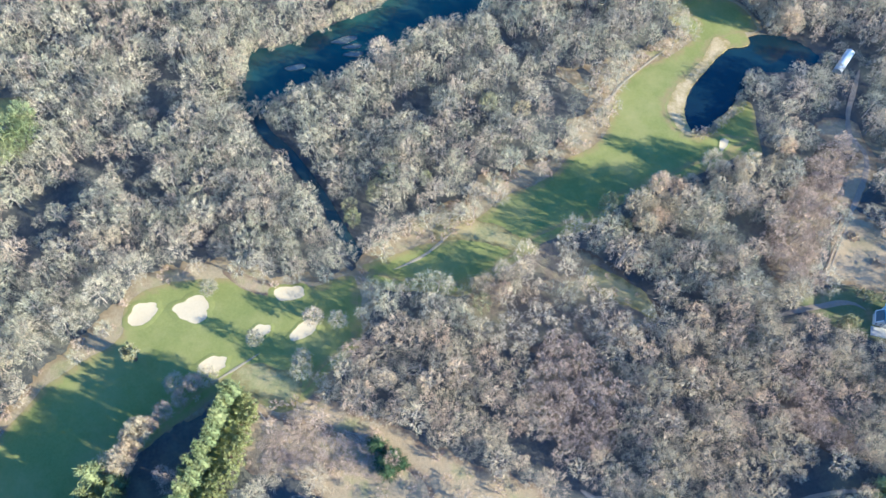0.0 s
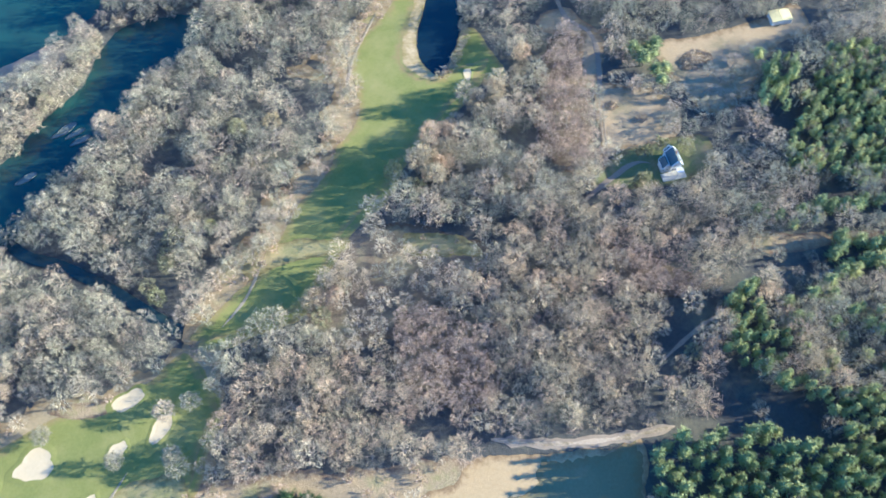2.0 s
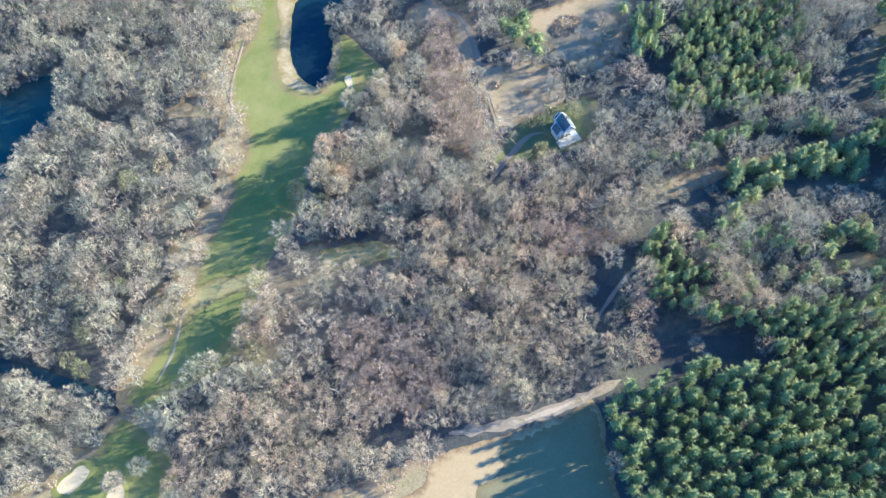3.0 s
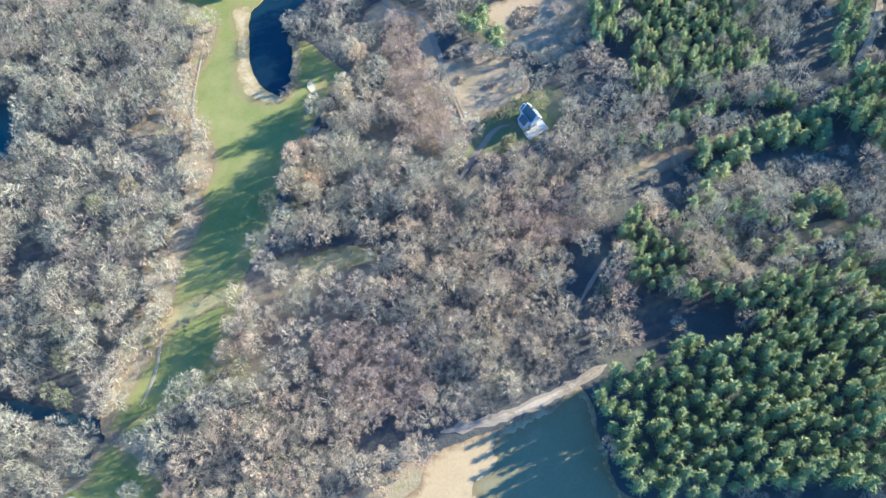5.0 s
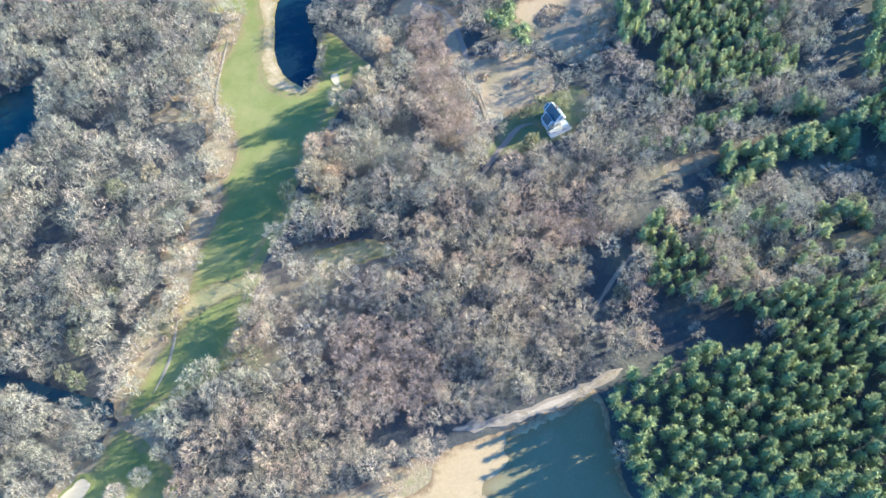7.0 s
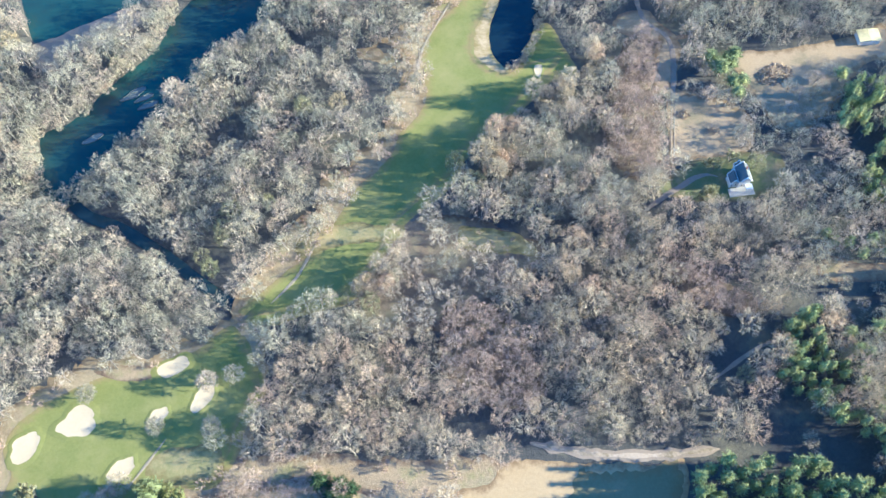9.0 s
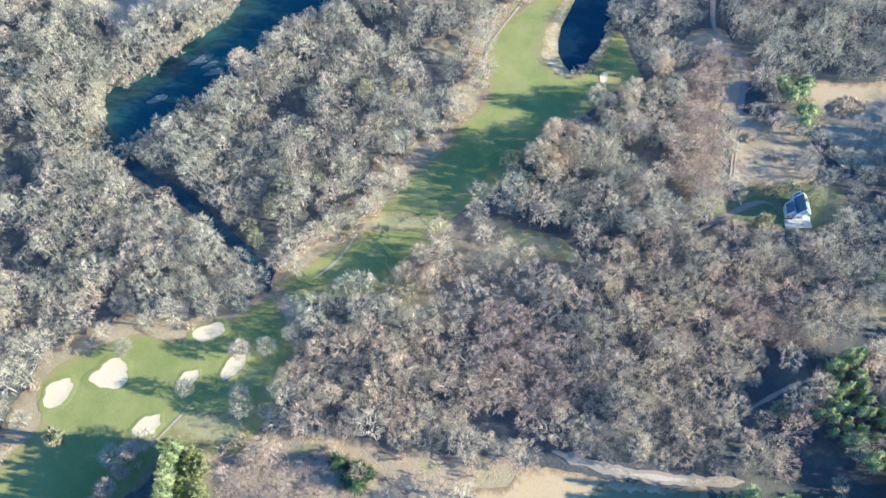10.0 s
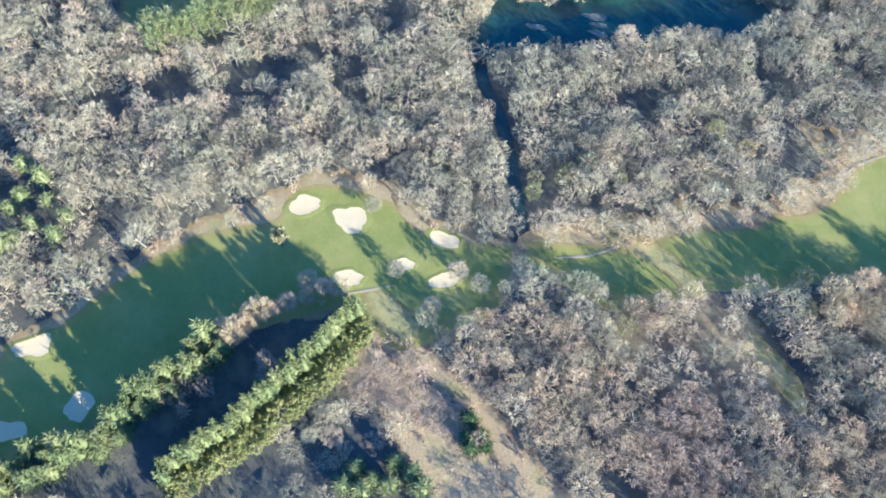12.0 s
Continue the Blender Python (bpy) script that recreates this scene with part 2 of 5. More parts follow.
def inside(poly, pts):
    """Which of the points lie in the polygon."""
    p, q = np.asarray(poly, float), np.asarray(pts, float)
    hit = np.zeros(len(q), bool)
    for (x1, y1), (x2, y2) in zip(p, np.roll(p, -1, 0)):
        if y1 != y2:
            cross = ((y1 > q[:, 1]) != (y2 > q[:, 1])) & (q[:, 0] < (x2 - x1) * (q[:, 1] - y1) / (y2 - y1) + x1)
            hit ^= cross
    return hit


def distance(line, pts, closed=False):
    p, q = np.asarray(line, float), np.asarray(pts, float)
    best = np.full(len(q), 1e9)
    ends = np.roll(p, -1, 0) if closed else p[1:]
    for a, b in zip(p, ends):
        d = b - a
        t = np.clip(((q - a) @ d) / max(d @ d, 1e-9), 0, 1)
        best = np.minimum(best, np.hypot(*(q - (a + t[:, None] * d)).T))
    return best


def curve_through(points, closed=True, step=1.2):
    """A smooth line through the points, resampled."""
    p = np.asarray(points, float)
    n, out = len(p), []
    for i in range(n if closed else n - 1):
        if closed:
            a, b, c, d = p[i - 1], p[i], p[(i + 1) % n], p[(i + 2) % n]
        else:
            a, b, c, d = p[max(i - 1, 0)], p[i], p[i + 1], p[min(i + 2, n - 1)]
        k = max(2, int(np.hypot(*(c - b)) / step))
        for t in np.arange(k) / k:
            out.append(0.5 * (2 * b + (c - a) * t + (2 * a - 5 * b + 4 * c - d) * t * t + (3 * b - a - 3 * c + d) * t ** 3))
    if not closed:
        out.append(p[-1])
    return np.array(out)


def ragged(line, size, scale=0.35, seed=0.0):
    out = []
    for x, y in line:
        out.append((x + size * noise.noise((x * scale, y * scale, seed)), y + size * noise.noise((x * scale, y * scale, seed + 40))))
    return np.array(out)


def sheet(name, outline, z, mat, label, edge=0.8, category="", soft=6.0, grid=2.5):
    """A patch of ground with a smooth, slightly ragged rim that dips into the earth. The attribute rim grows from 0 at the rim to 1 within."""
    line = ragged(ragged(curve_through(outline), edge, 0.12, z * 50), edge * 0.6, 0.5, z * 70)
    n = len(line)
    lo, hi = line.min(0), line.max(0)
    X, Y = np.meshgrid(np.arange(lo[0], hi[0], grid), np.arange(lo[1], hi[1], grid))
    inner = np.stack([X.ravel(), Y.ravel()], 1)
    inner = inner[inside(line, inner)]
    inner = inner[distance(line, inner, True) > grid * 0.4]
    flat_points = [Vector(p) for p in line] + [Vector(p) for p in inner]
    co, _, faces, *_ = delaunay_2d_cdt(flat_points, [(k, (k + 1) % n) for k in range(n)], [], 1, 1e-4)
    co = np.array([tuple(p) for p in co])
    rim = np.clip(distance(line, co, True) / soft, 0, 1)
    skirt = len(co)
    verts = [(x, y, z) for x, y in co] + [(x, y, -0.3) for x, y in line]
    tops = []
    for f in faces:
        (ax, ay), (bx, by), (cx, cy) = co[f[0]], co[f[1]], co[f[2]]
        tops.append(tuple(f) if (bx - ax) * (cy - ay) - (by - ay) * (cx - ax) > 0 else tuple(f[::-1]))
    ob = mesh_object(name, verts, tops + [(k, (k + 1) % n, skirt + (k + 1) % n, skirt + k) for k in range(n)], [mat])
    ob.data.attributes.new("rim", "FLOAT", "POINT").data.foreach_set("value", np.concatenate([rim, np.zeros(n)]).astype(np.float32))
    return tagged(ob, label, category, kind="structure")


def ribbon(name, line, width, z, mat, label, edge=0.25, category="", crown=0.04):
    """A road or path along a line."""
    p = curve_through(line, False, 2.0)
    d = np.gradient(p, axis=0)
    d /= np.hypot(d[:, 0], d[:, 1])[:, None]
    side = np.stack([-d[:, 1], d[:, 0]], 1)
    verts, faces = [], []
    for i, (q, s) in enumerate(zip(p, side)):
        w = (width / 2 + edge * noise.noise((q[0] * 0.3, q[1] * 0.3, z))) * min(1.0, 0.15 + min(i, len(p) - 1 - i) / 5)
        for k, h in ((-1, -0.2), (-0.9, z), (0, z + crown), (0.9, z), (1, -0.2)):
            verts.append((q[0] + s[0] * w * k, q[1] + s[1] * w * k, h))
        if i:
            b = 5 * i
            faces += [(b - 5 + k, b + k, b + k + 1, b - 4 + k) for k in range(4)]
    ob = mesh_object(name, verts, faces, [mat])
    if ob.data.polygons[1].normal.z < 0:
        ob.data.flip_normals()
    return tagged(ob, label, category, kind="structure")


from mathutils.geometry import delaunay_2d_cdt, tessellate_polygon as tessellate

# ---- plan of the place, metres ----
FAIRWAY = [(103.0, 267.9), (112.8, 254.1), (103.8, 240.5), (85.4, 230.0), (73.9, 217.9), (71.3, 205.5), (64.4, 192.8), (49.8, 183.1), (42.5, 175.0), (26.3, 167.0), (17.1, 159.2), (3.6, 147.8), (-9.6, 144.0), (-20.5, 139.0), (-31.2, 134.8), (-20.2, 129.4), (-5.0, 128.4), (10.2, 127.4), (21.1, 134.6), (39.2, 149.4), (62.0, 158.4), (74.1, 168.8), (95.7, 178.2), (117.7, 187.9), (128.1, 194.8), (112.3, 196.4), (102.7, 195.4), (96.8, 199.3), (93.6, 207.2), (94.8, 214.4), (101.8, 223.3), (111.6, 233.9), (118.4, 244.7), (128.6, 249.5), (139.1, 252.8), (128.6, 268.2)]
SHORE_LAWN = [(124.8, 213.3), (118.2, 207.1), (107.7, 197.1), (98.6, 196.7), (101.2, 185.2), (112.5, 185.2), (130.2, 184.6), (131.2, 199.1), (130.9, 210.9)]
POND_SAND = [(119.8, 247.6), (125.1, 245.7), (125.0, 242.0), (112.5, 229.0), (104.5, 216.8), (101.4, 206.4), (103.9, 197.1), (106.5, 195.2), (101.8, 195.7), (97.2, 200.4), (94.1, 207.2), (95.6, 214.7), (100.5, 222.1), (110.3, 233.3), (115.8, 241.6)]
POND_TURF = [(119.8, 247.6), (125.1, 245.7), (125.0, 242.0), (112.5, 229.0), (104.5, 216.8), (101.4, 206.4), (103.9, 197.1), (106.0, 195.5), (100.9, 196.0), (95.7, 200.4), (92.6, 207.1), (93.9, 214.4), (99.2, 221.7), (109.1, 233.2), (115.1, 241.6)]
POND = [(104.3, 196.5), (100.8, 205.8), (104.1, 217.4), (112.1, 229.3), (124.5, 243.2), (136.1, 249.6), (153.4, 247.9), (165.0, 236.0), (150.2, 228.9), (132.8, 226.9), (128.3, 216.2), (121.5, 205.2), (113.0, 198.0)]
ROUGH = [(107.4, 250.9), (106.2, 239.9), (85.3, 228.2), (75.4, 218.0), (72.9, 205.5), (65.6, 192.8), (50.9, 181.8), (43.6, 172.4), (26.2, 163.1), (17.0, 156.7), (3.6, 146.5), (-9.6, 141.5), (-29.1, 135.3), (-31.9, 139.6), (-20.8, 148.8), (-5.4, 156.4), (10.4, 166.8), (15.0, 175.5), (26.6, 179.4), (43.1, 188.5), (55.5, 201.1), (62.0, 209.7), (65.2, 221.4), (54.9, 231.7), (67.3, 233.4), (85.0, 239.1), (98.4, 248.6)]
RIVER_A = [(-72.8, 206.5), (-69.0, 212.9), (-56.5, 219.0), (-46.0, 222.0), (-28.5, 230.5), (-20.5, 234.0), (-13.0, 243.5), (-6.5, 250.5), (15.0, 259.0), (28.6, 275.8), (-2.3, 286.2), (-20.0, 277.0), (-30.5, 264.5), (-46.5, 256.5), (-54.5, 252.0), (-72.5, 241.5), (-84.0, 240.5), (-86.8, 230.1), (-89.6, 216.3), (-84.1, 205.5)]
DITCH = [(-80.9, 212.0), (-75.2, 197.2), (-63.5, 185.4), (-50.9, 168.4), (-39.6, 149.8), (-31.3, 137.0)]
GRAVEL_BAR = [(-79.8, 284.2), (-60.0, 285.7), (-37.6, 286.4), (-25.9, 282.4), (-46.7, 274.7), (-65.6, 274.0), (-74.9, 267.7)]
HOLE_LAWN = [(-184.9, 2.5), (-179.1, 20.4), (-174.2, 27.0), (-168.5, 36.1), (-160.9, 57.1), (-146.8, 81.0), (-134.6, 93.3), (-119.3, 104.9), (-119.7, 117.5), (-108.7, 125.8), (-83.7, 129.2), (-68.5, 124.6), (-49.6, 126.6), (-34.2, 130.6), (-31.7, 119.3), (-31.6, 106.1), (-42.3, 95.2), (-49.7, 84.9), (-59.7, 80.3), (-70.8, 84.5), (-79.8, 88.7), (-95.8, 75.4), (-111.5, 62.3), (-122.0, 44.8), (-135.1, 25.4), (-140.7, 13.1), (-151.9, -3.7), (-168.0, -19.3)]
HOLE_ROUGH = [(-193.6, 7.4), (-181.8, 24.2), (-172.3, 41.5), (-163.9, 61.6), (-150.2, 86.4), (-135.7, 103.5), (-127.0, 114.2), (-119.3, 127.2), (-107.9, 133.8), (-84.8, 136.2), (-65.4, 130.4), (-49.0, 130.2), (-30.2, 134.5), (-13.7, 132.5), (-22.4, 121.1), (-30.2, 107.9), (-47.0, 77.0), (-57.4, 75.6), (-78.2, 81.1)]
GRASS_STRIP = [(-72.3, 87.4), (-68.4, 82.1), (-72.2, 65.4), (-78.2, 51.6), (-84.3, 34.7), (-94.2, 19.7), (-102.4, 2.8), (-108.3, 5.1), (-99.0, 25.9), (-89.3, 47.5), (-82.2, 67.2), (-76.3, 82.0)]
TAN_A = [(-74.0, 62.4), (-68.9, 80.7), (-51.0, 85.4), (-35.4, 80.1), (-16.1, 70.3), (7.7, 57.5), (19.5, 53.0), (-22.4, 33.7), (-39.6, 45.9), (-46.4, 53.2), (-58.2, 55.3)]
TAN_B = [(-74.1, 90.2), (-48.0, 83.9), (-24.2, 76.0), (0.8, 65.2), (24.1, 56.4), (41.2, 47.4), (50.1, 38.9), (46.8, 30.4), (2.4, 45.1), (-11.5, 57.4), (-26.7, 66.4), (-50.6, 72.4), (-68.7, 78.4)]
FIELD = [(18.9, 37.7), (30.3, 44.2), (41.1, 47.5), (54.9, 41.6), (68.5, 35.1), (81.8, 30.6), (94.0, 27.0), (92.6, 20.5), (85.4, 10.5), (76.1, -5.0), (81.4, -15.6), (113.4, -50.8), (132.8, -75.6), (127.3, -93.4), (67.9, -36.4)]
ROAD = [(28.6, 67.6), (37.7, 60.2), (48.2, 51.2), (63.6, 41.3), (77.4, 34.7), (92.7, 29.1), (107.4, 25.1), (118.6, 20.8), (129.6, 13.6)]
LANE = [(107.4, 25.1), (109.2, 36.7), (116.5, 46.8), (125.2, 49.0), (137.1, 51.4), (148.1, 51.6)]
CART_PATH = [(106.8, 247.6), (96.8, 240.5), (85.8, 230.7), (75.5, 220.9), (69.2, 211.2), (68.2, 203.4), (62.7, 194.4), (50.5, 184.9), (33.9, 174.0), (18.6, 163.2), (5.2, 151.6), (-5.4, 141.2), (-11.5, 137.2), (-18.9, 133.5), (-29.8, 135.4)]
PASTURE = [(160.7, 162.4), (167.7, 159.0), (183.5, 145.5), (186.0, 134.4), (178.5, 125.2), (168.5, 123.6), (156.0, 128.3), (146.3, 128.5), (146.9, 133.3)]
PASTURE_END = [(172.3, 189.7), (176.5, 180.1), (163.3, 162.5), (156.4, 162.8), (160.0, 173.2)]
MEADOW = [(189.8, 171.5), (211.1, 164.1), (229.0, 160.0), (245.8, 158.1), (263.5, 157.1), (261.0, 142.4), (243.0, 142.7), (224.0, 131.7), (204.2, 124.7), (192.6, 133.4), (192.4, 143.9), (190.8, 154.0), (193.3, 161.7)]
LAKE = [(-79.0, 289.5), (-62.8, 286.0), (-56.5, 285.8), (-46.2, 287.5), (-36.4, 288.5), (-23.2, 293.5), (-9.2, 300.5), (-13.1, 328.9), (-69.5, 359.4)]
LAKE_BANK = [(-75.3, 280.1), (-64.1, 286.2), (-48.7, 288.6), (-37.3, 289.2), (-35.0, 284.9), (-47.8, 283.4), (-58.8, 279.3), (-66.6, 277.1)]
FAR_LAWN = [(-238.7, 192.8), (-219.8, 202.3), (-199.4, 208.7), (-177.9, 212.4), (-173.0, 204.2), (-183.2, 192.7), (-193.1, 186.0), (-196.4, 175.6), (-204.5, 165.5), (-215.5, 157.0), (-223.9, 153.9)]
YARD = [(133.5, 122.0), (149.6, 128.0), (166.0, 126.5), (187.3, 119.9), (185.3, 109.4), (174.2, 104.8), (156.0, 106.8), (139.5, 116.9)]
TRACK = [(171.0, 176.4), (160.5, 156.2), (152.4, 142.0), (146.6, 130.3)]
DRIVE = [(125.6, 115.7), (135.7, 118.6), (144.6, 120.2), (151.0, 121.5), (156.5, 121.0), (160.0, 118.5)]
CLEARING = [(172.0, 68.5), (180.6, 72.7), (190.5, 67.0), (201.0, 61.3), (217.4, 53.6), (233.6, 46.4), (253.7, 38.3), (250.3, 35.3), (233.1, 43.0), (216.8, 50.5), (197.8, 55.7), (184.5, 60.5)]
CLEARING_B = [(187.7, 14.7), (204.7, 5.0), (216.4, -4.4), (214.2, -10.7), (197.9, 0.8)]
FAR_DRIVE = [(330.0, 49.0), (319.9, 42.6), (307.0, 37.5), (296.0, 34.4), (284.0, 33.6)]
GLADE = [(57.5, 136.5), (68.9, 129.9), (78.1, 123.9), (80.0, 115.3), (67.0, 120.5), (54.4, 128.8)]
GLADE_B = [(50.0, 231.1), (57.8, 226.3), (67.5, 216.5), (65.8, 211.0), (55.8, 220.3), (48.9, 226.1)]
PINES_A = [(88.5, 24.6), (95.5, 22.8), (114.1, 17.6), (127.1, 12.7), (141.0, 3.3), (147.2, -9.0), (152.6, -24.0), (159.6, -37.6), (173.5, -64.4), (147.8, -78.4), (122.2, -56.1), (112.2, -45.4), (90.7, -27.3), (79.4, -17.7), (76.2, -6.4), (82.7, 5.5), (82.2, 17.1)]
PINES_B = [(144.7, 27.8), (150.7, 19.6), (162.7, 8.2), (178.6, -0.6), (191.0, -7.3), (206.7, -19.2), (215.6, -37.3), (178.7, -57.8), (157.6, -34.9), (154.0, -18.9), (148.1, -1.7), (150.8, 4.9), (146.6, 14.2), (136.2, 19.1)]
PINES_H = [(156.5, 61.5), (164.0, 55.1), (156.3, 44.0), (159.6, 33.5), (149.1, 24.7), (135.7, 26.1), (134.8, 36.8), (143.1, 44.5), (147.7, 53.3)]
MIXED_LAND = [(164.0, 55.1), (187.0, 47.0), (204.0, 20.0), (226.0, -2.0), (206.7, -19.2), (191.0, -7.3), (178.6, -0.6), (162.7, 8.2), (150.7, 19.6), (159.6, 33.5), (156.3, 44.0)]
PINES_C = [(247.1, 124.1), (221.7, 106.1), (204.7, 94.5), (210.6, 81.9), (220.3, 77.6), (228.5, 66.7), (241.5, 67.4), (249.8, 56.3), (260.9, 63.7), (262.8, 74.9), (283.7, 84.6), (286.0, 108.0), (262.0, 128.0)]
PINES_J = [(316.0, 56.0), (338.0, 46.0), (346.0, 20.0), (326.0, 8.0), (308.0, 26.0)]
PINES_I = [(231.3, 136.5), (215.2, 122.0), (213.3, 113.0), (220.4, 112.0), (239.6, 127.6)]
PINES_D = [(205.0, 74.9), (212.7, 76.8), (220.8, 68.0), (231.0, 61.1), (228.6, 57.5), (216.7, 62.2), (208.1, 68.7)]
PINES_E = [(202.6, 63.3), (209.9, 57.4), (224.0, 45.3), (243.1, 37.7), (245.7, 29.9), (238.4, 18.7), (232.3, 24.1), (217.4, 32.8), (209.8, 41.0), (195.1, 44.3), (195.5, 55.4)]
PINES_F = [(246.9, 30.3), (260.0, 30.5), (276.2, 29.8), (294.1, 6.2), (271.5, -6.3), (247.3, 2.3), (242.1, 11.8), (246.0, 19.3)]
PINES_G = [(309.1, 66.5), (282.1, 49.6), (272.4, 38.2), (278.0, 32.2), (292.5, 38.3), (317.5, 57.4)]
ROW_A = [(-155.6, -18.7), (-146.6, -6.6), (-136.9, 1.9), (-131.5, 13.7), (-127.7, 24.9), (-121.0, 35.5), (-117.3, 46.0), (-114.8, 55.1)]
ROW_B = [(-104.8, 4.7), (-99.9, 15.9), (-93.6, 26.9), (-89.3, 38.3), (-85.0, 49.9), (-80.5, 61.8), (-76.4, 75.0), (-73.8, 83.6)]
SCRUB = [(157.0, 190.5), (169.0, 181.5), (145.7, 141.0), (139.5, 123.1), (125.4, 135.1), (130.3, 158.5)]
ROW_LAND = [(-155.5, -23.6), (-150.8, -5.3), (-140.1, 12.3), (-130.8, 29.6), (-122.0, 44.8), (-111.5, 62.3), (-95.8, 75.4), (-79.3, 87.7), (-72.3, 87.4), (-68.8, 76.1), (-79.4, 62.1), (-84.3, 46.5), (-93.1, 23.4), (-102.4, 2.8), (-113.0, -8.0)]
SCRUB_B = [(43.2, 108.5), (58.9, 96.5), (63.4, 83.9), (62.4, 72.0), (56.0, 62.1), (43.5, 65.5), (31.8, 78.8), (31.1, 93.4)]
SCRUB_C = [(124.3, 95.3), (137.9, 83.7), (145.6, 67.4), (137.3, 63.8), (124.0, 75.3)]
SCRUB_D = [(-63.2, 69.5), (-50.6, 75.3), (-33.8, 71.9), (-18.5, 66.1), (-16.4, 56.6), (-33.3, 57.1), (-45.5, 55.8), (-59.5, 57.9)]
HOLE_PATH = [(-103.7, 73.0), (-94.2, 80.9), (-83.8, 87.6), (-75.3, 93.4), (-66.9, 99.5)]
SOUTH_PATH = [(-65.1, 77.8), (-60.0, 71.0), (-54.1, 62.6), (-49.1, 55.2)]
RIVER_BARS = [(-42.9, 245.2), (-40.9, 240.9), (-40.2, 236.8), (-64.5, 229.4), (-45.6, 243.7)]
PALE_SPOTS = [(47.6, 142.2), (47.0, 132.6), (53.8, 124.9), (51.7, 114.0), (44.2, 109.3), (36.0, 112.3), (35.9, 125.3), (23.9, 119.7), (29.8, 129.0), (59.3, 118.7), (24.9, 109.2), (31.5, 104.8), (20.6, 101.9), (22.9, 130.3), (13.9, 124.8), (-18.6, 146.4), (-23.6, 144.6), (-13.4, 149.7), (31.5, 136.8), (-29.2, 142.1)]
FRESH_A = [(-46.4, 258.0), (18.2, 206.2), (-26.5, 167.4), (-7.0, 171.0)]
FRESH_B = [(15.2, 118.1), (19.2, 210.0), (-20.8, 173.1), (-27.8, 163.9), (64.9, 159.8), (68.8, 149.9), (-37.2, 159.4), (-35.2, 152.6), (126.7, 43.4), (149.9, 111.5), (174.3, 116.8), (189.4, 25.7), (207.3, 9.1), (215.1, -11.0), (219.7, 6.5)]
RUST_SPOTS = [(-85.2, 284.7), (31.9, 204.4)]
LEFT_EVERGREENS = [(-212.4, 81.6), (-203.7, 80.2), (-207.1, 70.7), (-196.1, 73.2), (-187.0, 70.9), (-196.3, 62.8), (-186.0, 62.5), (-208.1, 65.1), (-198.5, 55.5), (-200.2, 51.0)]
PASTURE_EVERGREENS = [(182.3, 167.0), (183.2, 161.3), (185.6, 153.9), (184.5, 148.2), (189.0, 161.6)]
GREEN_BAND = [(-202.3, 155.5), (-197.4, 155.1), (-197.3, 160.6), (-191.9, 158.9), (-192.8, 164.2), (-187.9, 163.8), (-187.7, 169.3), (-183.3, 167.4), (-186.4, 175.1), (-180.9, 173.4), (-182.3, 180.2), (-176.8, 178.4), (-177.6, 183.9), (-172.8, 180.6), (-175.7, 188.6), (-169.8, 185.5), (-171.5, 192.3), (-167.3, 188.8), (-169.8, 195.6), (-198.1, 151.0), (-186.2, 180.8), (-205.6, 157.6)]
MEADOW_TREES = [(175.4, 130.9), (181.5, 130.4), (182.6, 123.7), (181.6, 134.9), (179.8, 147.4), (185.3, 144.3), (177.2, 152.0), (188.9, 139.8), (170.1, 157.9), (173.4, 152.1), (212.1, 135.4), (205.1, 129.4), (200.7, 134.1), (209.7, 125.5), (195.8, 128.3), (226.9, 143.9), (175.4, 126.6), (177.9, 120.0)]
MEADOW_EVERGREENS = [(182.8, 165.6), (189.0, 165.6), (192.9, 165.5), (189.6, 153.0), (184.3, 160.7), (229.8, 130.6), (228.4, 123.7), (224.3, 119.5), (225.0, 126.6), (228.5, 140.1)]
HEDGE_FOOT_TREES = [(-78.3, 46.9), (-73.4, 52.5), (-70.1, 47.6), (-66.0, 43.2), (-74.5, 41.0), (-68.5, 38.2), (-63.8, 48.6), (-80.5, 40.5), (-61.5, 40.6), (-77.0, 35.0)]
FAIRWAY_END_TREES = [(22.0, 130.0), (17.0, 127.0), (13.0, 124.8), (27.0, 127.5), (23.5, 124.0), (18.0, 122.0), (30.0, 132.0)]
CLEARING_TREES = [(171.0, 66.5), (174.5, 71.5), (178.0, 60.5), (182.5, 69.5), (168.5, 71.0)]
SHADE_TREES = [(206.3, 143.2), (208.3, 137.8), (219.5, 137.8), (220.3, 130.8), (228.2, 134.2), (217.7, 142.1), (195.5, 134.2), (189.6, 132.2), (219.9, 122.8), (214.8, 127.2), (214.5, 118.6), (204.7, 119.7), (197.4, 120.5), (237.5, 136.5), (197.9, 125.4), (237.1, 130.6)]
# part of the field in the pines' shadow, covered by the darkened sheet
FIELD_SHADE = [(60.0, 37.5), (67.0, 33.8), (80.4, 29.5), (91.8, 26.4), (90.8, 20.1), (84.3, 10.2), (75.5, -5.0), (81.1, -15.8), (112.4, -51.4), (131.4, -76.3), (121.7, -81.7), (44.0, 20.0), (54.0, 30.0), (57.0, 36.0)]
LOW_POND = [(122.3, 222.0), (171.3, 250.0), (163.7, 196.6), (124.9, 189.3)]
LOW_SOUTH = [(39.7, 112.6), (70.7, 90.9), (79.5, 54.8), (103.7, 27.4), (91.4, 25.6), (37.7, 44.5), (8.3, 69.2), (0.9, 94.7)]
TRACK_LANE = [(161.2, 157.9), (170.4, 174.0), (173.9, 186.9), (169.6, 196.6), (170.6, 207.1), (175.2, 218.6), (180.1, 230.4)]
